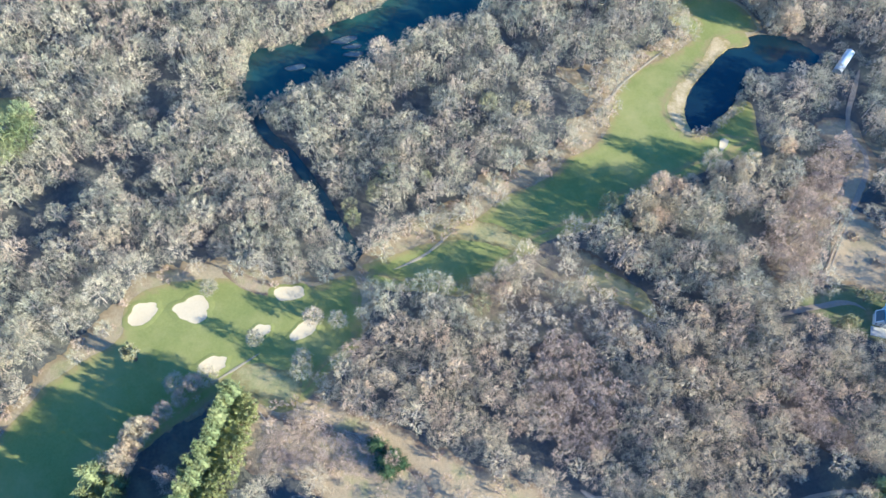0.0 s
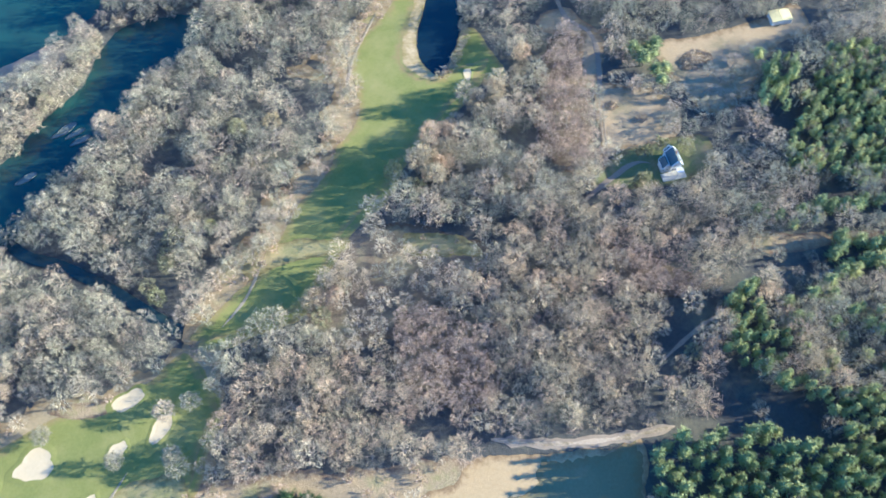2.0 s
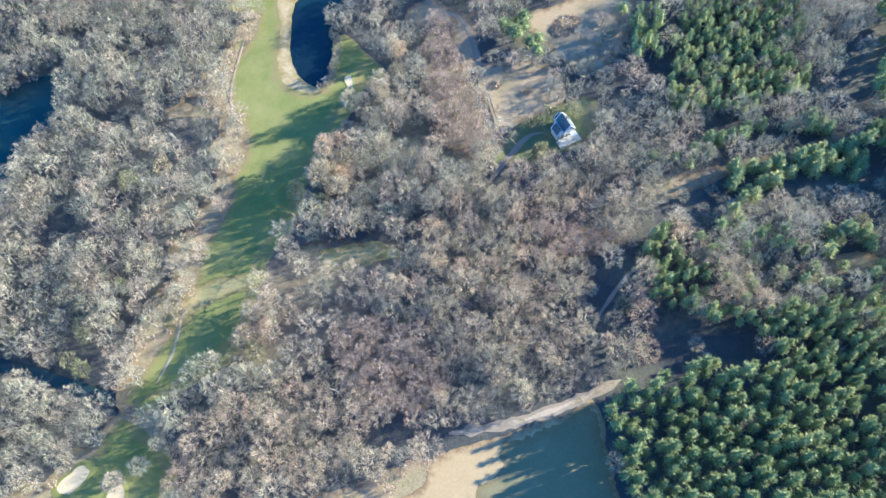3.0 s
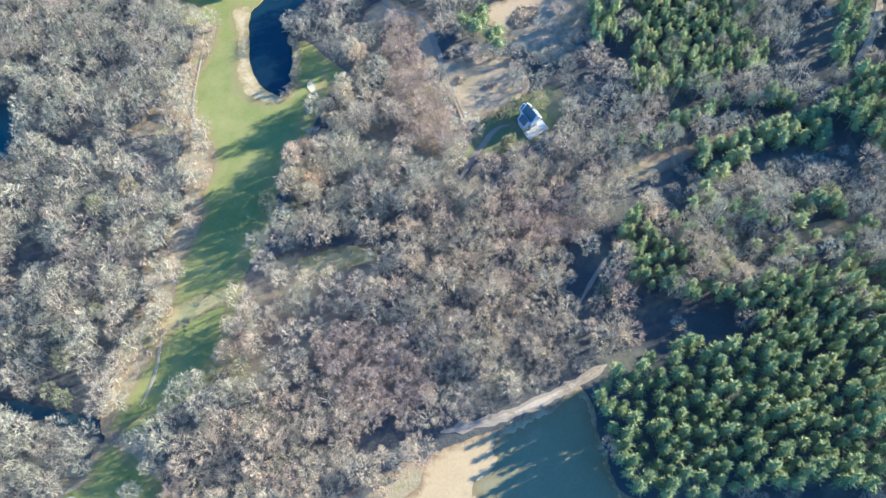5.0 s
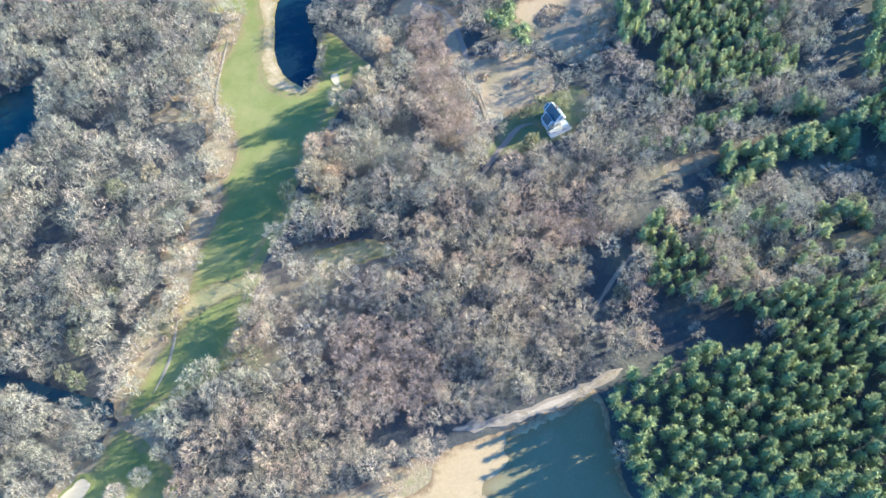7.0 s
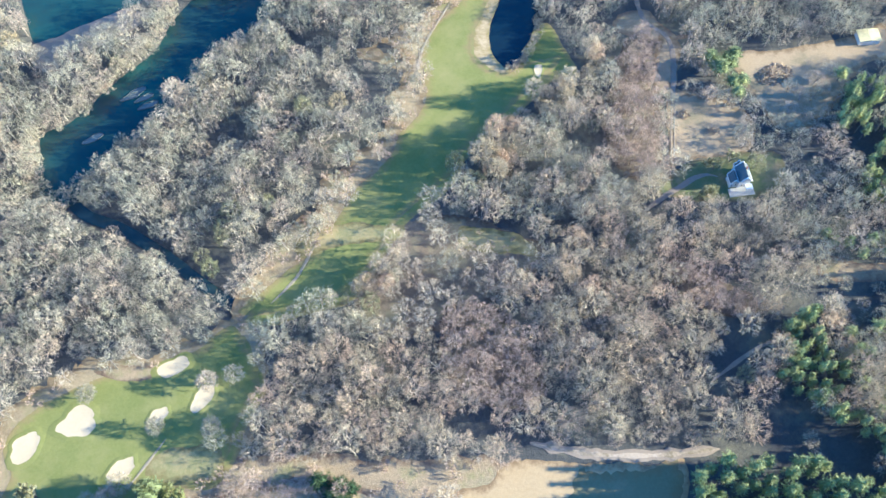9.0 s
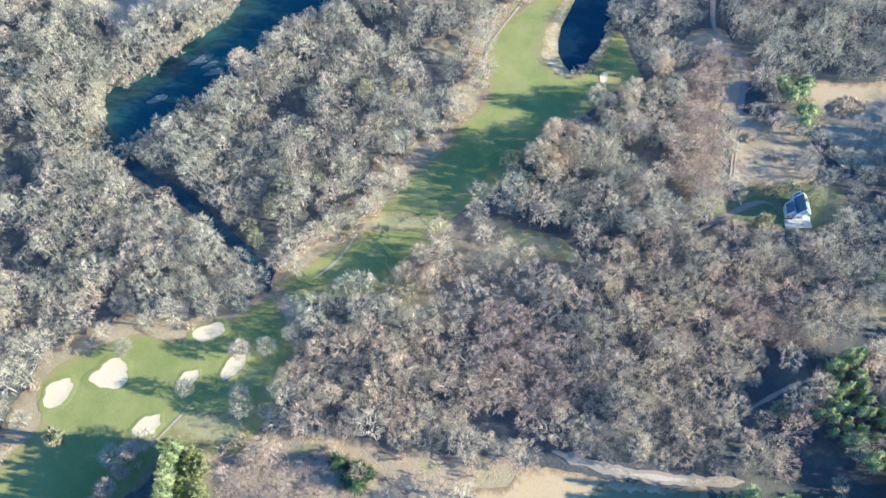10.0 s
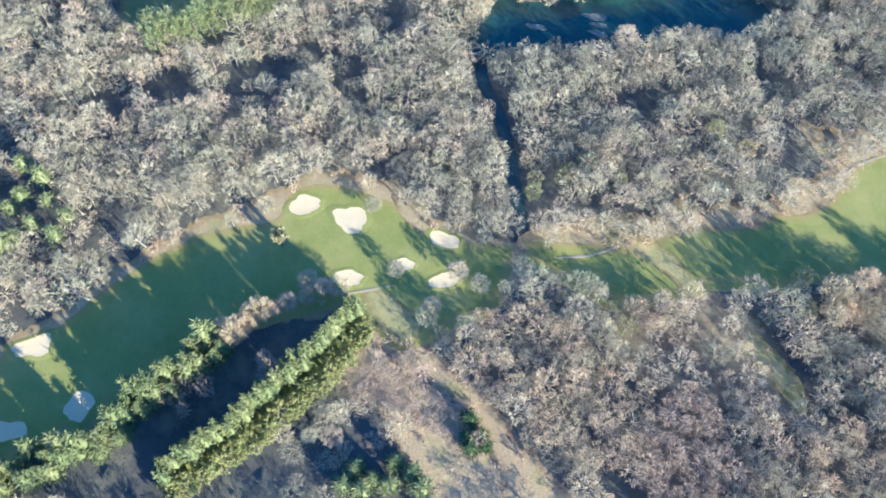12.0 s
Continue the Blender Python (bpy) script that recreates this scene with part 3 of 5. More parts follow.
TRACK_YARD = [(156.2, 203.5), (166.6, 205.1), (173.8, 200.7), (177.5, 188.1), (183.3, 183.8), (171.3, 185.5), (161.5, 192.3), (156.1, 198.0)]
LOW_STRIP = [(170.5, 72.8), (201.7, 61.8), (231.8, 48.8), (255.3, 30.8), (242.7, 7.3), (199.8, 28.0), (170.1, 55.8)]
LOW_YARD = [(185.4, 149.5), (215.5, 137.2), (196.4, 99.1), (170.7, 106.9), (179.6, 119.8), (174.3, 130.5)]
ROW_BARE = [(-105.4, 66.3), (-103.4, 70.7), (-107.5, 61.9), (-110.7, 55.8), (-93.7, 53.6), (-89.9, 50.9), (-108.0, 37.0), (-110.5, 27.5), (-114.9, 32.9), (-119.0, 28.9)]
HOLE_BARE = [(-68.6, 103.7), (-50.6, 96.5), (-50.6, 91.8), (-84.1, 89.4), (-95.0, 86.1), (-87.9, 123.9), (-47.8, 112.1), (-38.6, 111.5)]
STRIP_PINES = [(197.0, 50.9), (199.6, 45.2), (205.9, 43.5), (217.5, 43.7), (218.9, 39.2), (225.8, 38.3), (226.5, 33.5), (234.2, 33.0), (234.8, 28.1), (242.6, 27.6), (241.3, 22.8), (244.7, 31.5), (237.7, 35.2), (232.0, 39.6), (194.5, 43.9), (201.2, 52.1), (199.6, 42.0), (204.8, 70.6), (208.9, 67.9), (214.3, 66.1), (221.6, 64.1), (227.8, 61.4), (241.3, 48.2), (245.6, 45.5), (246.6, 42.1), (219.1, 46.0), (226.6, 41.5), (237.0, 21.5), (204.0, 55.8), (209.5, 51.0), (212.5, 47.0), (210.5, 40.5), (230.0, 36.0), (249.5, 30.5), (247.0, 25.0), (241.5, 34.0), (236.0, 38.0)]
WORN_FAIRWAY = [(1.0, 156.5), (12.0, 155.5), (24.0, 151.5), (36.5, 145.5), (33.0, 140.5), (22.0, 143.5), (10.0, 146.5), (-4.0, 147.5)]
# dark gaps in the canopy: x, y, radius
GAPS_WEST = [(-162.6, 152.0, 8), (-156.0, 146.8, 8), (-123.6, 174.4, 8), (-119.7, 173.3, 7), (-141.6, 172.2, 7), (-153.9, 160.4, 7), (-148.3, 164.2, 7), (-118.9, 206.4, 8), (-123.8, 202.5, 7), (-181.0, 136.7, 7), (-177.7, 140.0, 7), (-227.4, 89.7, 8), (-205.0, 124.4, 8), (-187.0, 135.6, 8), (-159.0, 145.4, 9), (-122.2, 169.7, 8), (-187.6, 175.6, 10), (-216.3, 164.1, 10), (-11.9, 205.4, 7), (-175.6, 78.5, 8), (-215.4, 73.4, 8), (-7.4, 206.8, 5), (-34.9, 163.2, 5), (3.2, 157.7, 4)]
GAPS_NORTH = [(63.4, 165.2, 6), (100.7, 170.2, 6), (117.3, 149.0, 7), (93.2, 146.5, 5), (123.2, 132.5, 6), (84.7, 114.2, 5), (44.4, 215.5, 7), (31.5, 237.0, 7), (200.3, 134.8, 6), (190.2, 132.7, 6), (154.3, 187.3, 5), (152.1, 203.7, 5), (26.5, 108.9, 4), (51.4, 212.5, 7), (51.8, 205.4, 6), (149.0, 180.5, 5), (262.0, 150.0, 11), (272.0, 146.0, 10), (174.0, 236.0, 9), (181.0, 232.0, 7), (170.0, 226.0, 6)]
GAPS_EAST = [(120.3, 51.3, 8), (132.2, 55.2, 6), (171.8, 58.0, 6), (174.5, 49.2, 5), (144.2, 7.9, 9), (138.5, 13.8, 7), (149.0, 0.2, 6), (281.3, 56.6, 6), (266.6, 50.3, 5), (245.0, 18.5, 6), (234.1, 14.7, 5), (234.3, 4.5, 6), (198.5, 47.1, 5), (106.0, 37.6, 5)]
GAPS = GAPS_WEST + GAPS_NORTH + GAPS_EAST
WORN_HOLE = [(-76.6, 91.4), (-64.9, 95.5), (-51.9, 89.6), (-52.2, 80.9), (-59.7, 80.3), (-69.9, 84.9)]
TAN_STRIP = [(-85.1, 132.0), (-80.3, 132.9), (-65.4, 126.5), (-61.4, 124.5), (-67.5, 122.5), (-75.7, 124.9)]
PALE_LAND = [(38.8, 150.7), (60.8, 139.9), (82.3, 119.0), (77.6, 110.1), (52.2, 101.5), (39.1, 100.1), (19.8, 103.2), (7.9, 113.6), (17.3, 134.6)]
HEDGE_LINE = [(-70.5, 82.3), (-73.4, 67.5), (-78.0, 54.7), (-83.7, 39.5), (-93.2, 22.0), (-102.4, 4.3)]
DARK_LAND = [(-83.4, 33.1), (-74.6, 53.2), (-67.7, 65.2), (-64.8, 51.2), (-64.6, 34.4), (-70.2, 13.7), (-102.2, -1.1), (-92.9, 19.3)]
LOW_WOOD = [(-87.1, 28.2), (-80.8, 48.2), (-69.7, 78.0), (-47.0, 86.1), (-22.2, 79.5), (2.5, 65.3), (19.5, 53.0), (-107.9, -5.7)]
LONE_SPOT = [(-111.8, 96.0)]
DARK_BUSHES = [(-22.5, 65.6), (-16.8, 61.9), (-20.2, 59.3), (-13.6, 59.3), (-18.0, 56.8)]
THICKET = [(-49.6, 34.7), (-42.9, 33.8), (-38.6, 41.9), (-31.9, 40.9), (-37.0, 34.5), (-44.6, 29.1), (-27.4, 38.0), (-50.5, 28.3)]
GARDEN_BUSHES = [(151.3, 111.8), (160.0, 122.6), (157.5, 124.2), (148.2, 112.1), (167.3, 122.7)]

# ---- ground, one sheet with the beds of the waters pressed into it ----
FINE = 3.2
def spread_lines(lo, hi):
    inner = np.arange(lo, hi + 0.1, FINE)
    outer = np.array([8, 20, 40, 80, 160, 320, 700, 1500, 3000])
    return np.concatenate([lo - outer[::-1], inner, hi + outer])


gx, gy = spread_lines(-320, 380), spread_lines(-130, 350)
GX, GY = np.meshgrid(gx, gy)
flat = np.stack([GX.ravel(), GY.ravel()], 1)
GZ = np.zeros(len(flat))
river_line = curve_through(RIVER_A)
pond_line = curve_through(POND)
lake_line = curve_through(LAKE)
ditch_line = curve_through(DITCH, False)
for line, slope in ((river_line, 3.5), (pond_line, 2.5), (lake_line, 4.0)):
    near = (np.abs(flat[:, 0]) < 400) & (np.abs(flat[:, 1]) < 460)
    d = np.zeros(len(flat))
    d[near] = distance(line, flat[near], True) * np.where(inside(line, flat[near]), 1, 0)
    GZ -= 2.2 * np.clip(d / slope, 0, 1)
d = distance(ditch_line, flat)
GZ = np.minimum(GZ, -2.0 * np.clip(1 - (d - 1.5) / 3.0, 0, 1))
nx, ny = len(gx), len(gy)
k = (np.arange(ny - 1)[:, None] * nx + np.arange(nx - 1)[None]).ravel()
ground = mesh_object("ground", np.column_stack([flat, GZ]), np.stack([k, k + 1, k + nx + 1, k + nx], 1), [LITTER], smooth=True)
tagged(ground, "brown leaf-littered woodland ground", "ground", kind="structure")


def water(name, outline, z, label, surface=WATER):
    line = outline
    verts = [(x, y, z) for x, y in line]
    faces = [tuple(f) for f in tessellate([[Vector(v) for v in verts]])]
    ob = mesh_object(name, verts, faces, [surface])
    for poly in ob.data.polygons:
        if poly.normal.z < 0:
            poly.flip()
    return tagged(ob, label, "water", kind="structure")


water("river", river_line, -0.7, "dark teal slow river between bare trees")
water("lake", lake_line, -0.7, "dark green-blue lake beyond the river")
water("pond", pond_line, -0.7, "dark still pond beside the fairway", POND_WATER)
d = np.gradient(ditch_line, axis=0)
d /= np.hypot(d[:, 0], d[:, 1])[:, None]
side = np.stack([-d[:, 1], d[:, 0]], 1) * 2.4
water("stream", np.concatenate([ditch_line + side, (ditch_line - side)[::-1]]), -0.8, "narrow dark stream in a straight cut", STREAM_WATER)

def widened(outline, by):
    """The outline moved outwards."""
    p = curve_through(outline, step=4.0)
    d = np.roll(p, -1, 0) - np.roll(p, 1, 0)
    d /= np.hypot(d[:, 0], d[:, 1])[:, None] + 1e-9
    out = np.stack([d[:, 1], -d[:, 0]], 1) * by
    return p + out if not inside(p, p[:1] + out[:1] * 0.1)[0] else p - out


sheet("rough", widened(FAIRWAY, 2.2), 0.044, DRY, "tan dry border of the mown fairway", 1.0, "rough", 2.0)
sheet("rough", widened(HOLE_LAWN, 2.0), 0.047, DRY, "tan dry border of the mown turf", 1.0, "rough", 2.0)
sheet("rough", ROUGH, 0.05, DRY, "tan dry rough along the fairway", 4.5, "rough", 8.0)
sheet("rough", HOLE_ROUGH, 0.06, DRY, "tan dry rough round the putting green", 4.0, "rough", 8.0)
sheet("clearing", TAN_A, 0.07, TAN_EARTH, "tan dry open ground with thin brush", 2.5, "clearing")
sheet("clearing", TAN_B, 0.08, TAN_EARTH, "tan dry strip along the wood's edge", 2.5, "clearing")
sheet("fairway", FAIRWAY, 0.10, TURF, "mown green fairway with long tree shadows", 0.8, "fairway")
for plan, z in ((FAIRWAY, 0.092), (HOLE_LAWN, 0.096)):
    sheet("fairway", [(x * 0.968, y * 0.968) for x, y in plan], z, TURF, "mown turf running on under the wood's edge", 0.8, "fairway")
sheet("lawn", WORN_FAIRWAY, 0.125, WORN_TURF, "worn yellowed turf at the fairway's narrow end", 1.5, "lawn")
sheet("lawn", SHORE_LAWN, 0.09, TURF, "green turf by the pond", 0.8, "lawn")
sheet("fairway", HOLE_LAWN, 0.11, TURF, "mown green fairway round the sand bunkers", 0.8, "fairway")
sheet("lawn", WORN_HOLE, 0.122, WORN_TURF, "yellowed worn turf beside the cart path", 1.5, "lawn")
sheet("clearing", TAN_STRIP, 0.121, TAN_EARTH, "bare tan strip above the bunkers", 0.8, "clearing", 3.0)
sheet("lawn", POND_TURF, 0.118, TURF, "green turf along the pond bank", 0.8, "lawn")
sheet("bank", POND_SAND, 0.14, BANK_SAND, "bare tan sand bank of the pond", 0.8, "bank")
sheet("grass_strip", GRASS_STRIP, 0.12, LONG_GRASS, "pale green grass strip beside the pine row", 1.5, "grass")
sheet("field", FIELD, 0.13, FIELD_GRASS, "bleached open field beside the pine stand", 1.5, "field")
# painted shade: a darker sheet laid where the pine stand shadows the field
sheet("field", FIELD_SHADE, 0.145, SHADED_GRASS, "field grass darkened where the pines' shade falls", 3.0, "field", 6.0)
sheet("pasture", PASTURE, 0.07, PASTURE_GRASS, "bleached pasture behind the house", 1.5, "pasture")
sheet("pasture", MEADOW, 0.08, PASTURE_GRASS, "bleached meadow with a brush pile", 1.5, "pasture")
sheet("pasture", PASTURE_END, 0.075, PASTURE_GRASS, "bleached grass beside the dirt track", 1.5, "pasture")
sheet("yard", YARD, 0.09, YARD_TURF, "worn grass yard round the house", 1.5, "yard")
sheet("clearing", CLEARING, 0.07, TAN_EARTH, "tan cut strip between pine rows", 1.5, "clearing")
sheet("clearing", CLEARING_B, 0.07, DRY, "tan gap among thin trees", 1.5, "clearing")
sheet("glade", PALE_LAND, 0.045, BROWN_EARTH, "pinkish dry ground under scattered pale trees", 2.5, "glade")
for spot, z in ((SCRUB, 0.042), (SCRUB_B, 0.05), (SCRUB_C, 0.042)):
    sheet("scrub_ground", spot, z, BROWN_EARTH, "pinkish-brown dry ground under young trees", 2.5, "scrub")
sheet("glade", GLADE, 0.06, WORN_TURF, "green-tan glade in the wood", 1.5, "glade")
sheet("glade", GLADE_B, 0.06, DRY, "tan glade beside the fairway", 1.5, "glade")
sheet("lawn", FAR_LAWN, 0.08, YARD_TURF, "shaded green lawn among bare trees", 1.5, "lawn")
sheet("gravel_bar", LAKE_BANK, 0.055, LANE_DIRT, "pale gravel bank of the lake", 1.0, "gravel bank")
sheet("gravel_bar", GRAVEL_BAR, 0.06, LANE_DIRT, "pale grey gravel bank beyond the river", 1.0, "gravel bank")
for k, (x, y) in enumerate(RIVER_BARS):
    sheet("gravel_bar", [(x - 4.5, y - 0.8), (x - 1, y + 1.2), (x + 3.8, y + 1.6), (x + 4.5, y + 0.2), (x + 0.5, y - 1.3)], -0.66 + 0.008 * k, WET_GRAVEL, "grey gravel bar barely under the river", 0.5, "gravel bank", 1.5, 1.2)
ribbon("road", ROAD[2:-2], 4.2, 0.16, LANE_DIRT, "tan verge of the dirt road along the field", 1.6, "road")
ribbon("road", ROAD[2:-2], 1.7, 0.20, DIRT, "pale dirt road along the field", 1.1, "road")
ribbon("lane", LANE[2:], 1.5, 0.17, LANE_DIRT, "pale dirt lane in the wood", 0.5, "road")
ribbon("cart_path", CART_PATH[1:6], 0.9, 0.18, CART, "narrow worn cart path beside the fairway bend", 0.1, "path")
ribbon("cart_path", CART_PATH[10:14], 1.2, 0.18, CART, "pale cart path near the stream crossing", 0.1, "path")
ribbon("cart_path", HOLE_PATH[2:], 1.1, 0.18, CART, "pale cart path beside the sand bunker", 0.1, "path")
ribbon("foot_path", SOUTH_PATH, 1.5, 0.18, DIRT, "pale trodden path over the dry ground", 0.3, "path")
sheet("clearing", TRACK_YARD, 0.062, TAN_EARTH, "pale bare ground where the track turns", 1.5, "clearing")
ribbon("lane", TRACK_LANE, 2.2, 0.16, LANE_DIRT, "grey dirt lane running on between trees", 0.5, "road")
ribbon("drive", DRIVE, 2.4, 0.17, LANE_DIRT, "pale gravel drive to the house", 0.3, "road")
ribbon("road", FAR_DRIVE, 3.2, 0.17, DIRT, "pale grey road between pines", 0.6, "road")
for off in (-0.75, 0.75):
    ribbon("track", [(x + off, y) for x, y in TRACK], 0.5, 0.17, LANE_DIRT, "pale wheel rut of a dirt track", 0.1, "track")


# ---- bunkers ----
def bunker(x, y, a, b, turn, seed, label):
    """Sand in a shallow hollow inside a raised turf lip."""
    c, s = math.cos(radians(turn)), math.sin(radians(turn))
    n = 40
    verts, faces, kinds = [], [], []
    rings = ((1.3, 0.03), (1.12, 0.15), (1.0, 0.14), (0.88, 0.09), (0.5, 0.08))
    for f, z in rings:
        for i in range(n):
            w = 2 * math.pi * i / n
            r = 1 + 0.40 * noise.noise((math.cos(w) * 1.1 + seed, math.sin(w) * 1.1, seed)) + 0.12 * noise.noise((math.cos(w) * 3, math.sin(w) * 3, seed + 9))
            if f > 1:
                r += (f - 1) * 0.2
            u, v = a * r * f * math.cos(w), b * r * f * math.sin(w)
            verts.append((u * c - v * s, u * s + v * c, z + (0.1 if f == 1.1 and v > 0 else 0)))
    for k in range(len(rings) - 1):
        for i in range(n):
            faces.append((k * n + i, k * n + (i + 1) % n, (k + 1) * n + (i + 1) % n, (k + 1) * n + i))
    last = (len(rings) - 1) * n
    thing = new("bunker")
    thing.location = (x, y, 0.1)
    tagged(thing, label, "bunker", "bunkers")
    lip_faces = faces[:2 * n]
    sand_faces = [tuple(j - 2 * n for j in f) for f in faces[2 * n:]] + [tuple(last - 2 * n + i for i in range(n))]
    lip = mesh_object("lip", verts[:3 * n], lip_faces, [TURF], thing, smooth=True)
    lip["label"] = "raised turf lip"
    lip.data.attributes.new("rim", "FLOAT", "POINT").data.foreach_set("value", np.ones(3 * n, np.float32))
    mesh_object("sand", verts[2 * n:], sand_faces, [SAND], thing, smooth=True)["label"] = "pale raked sand"
    return thing


bunker(-112.4, 115.0, 6.6, 4.0, 34, 1.3, "large sunlit pale sand bunker")
bunker(-93.9, 116.1, 6.6, 4.9, 5, 4.2, "large sunlit pale sand bunker with a notch")
bunker(-57.8, 123.1, 6.8, 3.0, 10, 7.7, "pale sand bunker half shaded by trees")
bunker(-83.3, 95.1, 5.0, 2.9, 24, 2.9, "small sunlit sand bunker")
bunker(-51.5, 108.5, 5.6, 2.7, 33, 5.1, "small pale sand bunker by the wood")
bunker(-67.3, 108.4, 3.8, 2.2, 10, 8.8, "small sand bunker under a bare tree")
bunker(-173.3, 24.9, 7.8, 4.2, 42, 3.4, "long sunlit sand bunker beside the fairway")
bunker(-163.0, -2.9, 7.0, 3.6, 30, 6.6, "shaded grey sand bunker")
bunker(-145.9, 13.9, 5.6, 4.4, 70, 9.9, "shaded sand bunker beside the pine row")
bunker(115.9, 191.6, 1.6, 3.2, -30, 1.9, "small pale sand pad by the pond")

# ---- trees ----
def prism(verts, faces, a, b, ra, rb, sides=3):
    """A tapered limb from a to b."""
    a, b = np.asarray(a, float), np.asarray(b, float)
    w = b - a
    w /= np.linalg.norm(w) + 1e-9
    u = np.cross(w, (0.31, 0.2, 0.93) if abs(w[2]) < 0.9 else (1, 0, 0))
    u /= np.linalg.norm(u)
    v = np.cross(w, u)
    base = len(verts)
    for p, r in ((a, ra), (b, rb)):
        for i in range(sides):
            t = 2 * math.pi * i / sides
            verts.append(p + r * (u * math.cos(t) + v * math.sin(t)))
    for i in range(sides):
        j = (i + 1) % sides
        faces.append((base + i, base + j, base + sides + j))
        faces.append((base + i, base + sides + j, base + sides + i))


def blades(verts, faces, rng, centre, count, length, width, out, spread):
    """Fine twigs or needle tufts that fan from a point."""
    out = np.asarray(out, float)
    for _ in range(count):
        d = rng.normal(size=3) * spread + out
        d /= np.linalg.norm(d) + 1e-9
        s = np.cross(d, rng.normal(size=3))
        s /= np.linalg.norm(s) + 1e-9
        n = length * rng.uniform(0.6, 1.3)
        w = width * rng.uniform(0.6, 1.3)
        p = np.asarray(centre) + rng.normal(size=3) * length * 0.22
        base = len(verts)
        verts += [p - s * w / 2, p + s * w / 2, p + d * n]
        faces.append((base, base + 1, base + 2))


def bare_tree(seed, height=14.0, radius=4.8, limbs=8, ends=34, twigs=21, twig=1.65, wide=0.135, boughs=34):
    """Trunk with limbs and boughs, and a domed crown of forked branches and fine twigs without leaves."""
    rng = np.random.default_rng(seed)
    tv, tf, cv, cf = [], [], [], []
    top = np.array([rng.normal() * 0.5, rng.normal() * 0.5, height * 0.66])
    mid = top * 0.5 + np.array([rng.normal() * 0.25, rng.normal() * 0.25, 0])
    prism(tv, tf, (0, 0, -0.3), mid, 0.24, 0.18, 5)
    prism(tv, tf, mid, top, 0.18, 0.08, 4)
    heart = np.array([0, 0, height * 0.58])
    span = np.array([radius * rng.uniform(0.75, 1.15), radius * rng.uniform(0.75, 1.15), height * 0.36])
    forks = [top + np.array([0, 0, height * 0.12])]
    for i in range(limbs):
        w = 2.4 * i + rng.uniform(-0.5, 0.5)
        root = top * rng.uniform(0.5, 0.95)
        fork = heart + span * np.array([math.cos(w) * 0.62, math.sin(w) * 0.62, rng.uniform(-0.1, 0.55)])
        prism(tv, tf, root, fork, 0.12, 0.06, 3)
        forks.append(fork)
    forks = np.array(forks)
    for i in range(boughs):  # boughs inside the crown
        w, r = rng.uniform(0, 6.28), 0.72 * math.sqrt(rng.uniform(0, 1))
        at = heart + span * np.array([math.cos(w) * r, math.sin(w) * r, rng.uniform(-0.75, 0.25)])
        blades(cv, cf, rng, at, 1, 1.9, 0.30, at - top * 0.6, 0.6)
    lobes = rng.normal(size=(5, 3))
    for k in range(ends):
        z = 1 - 1.42 * (k + 0.5) / ends
        w = 2.39996 * k + rng.uniform(-0.35, 0.35)
        r = math.sqrt(max(0, 1 - z * z))
        n = np.array([r * math.cos(w), r * math.sin(w), z])
        bulge = 0.78 + 0.18 * float(np.max(lobes @ n)) / 1.6 + rng.uniform(-0.14, 0.08)
        tip = heart + span * n * bulge
        fork = forks[np.argmin(np.linalg.norm(forks - tip, axis=1))]
        along_branch = (tip - fork) / (np.linalg.norm(tip - fork) + 1e-6)
        blades(cv, cf, rng, fork, 1, float(np.linalg.norm(tip - fork)) + 0.5, 0.16, (tip - fork) * 3, 0.05)
        for u, share in ((0.55, 0.25), (0.9, 0.75)):
            for _ in range(round(twigs * share)):
                start = fork + (tip - fork) * (u + rng.uniform(-0.12, 0.12)) + rng.normal(size=3) * twig * 0.42
                blades(cv, cf, rng, start, 1, twig * (0.5 + 0.5 * u), wide, n * 0.75 + along_branch * 0.3 + np.array([0, 0, 0.15]), 0.42)
    return np.array(tv), np.array(tf), np.array(cv), np.array(cf)


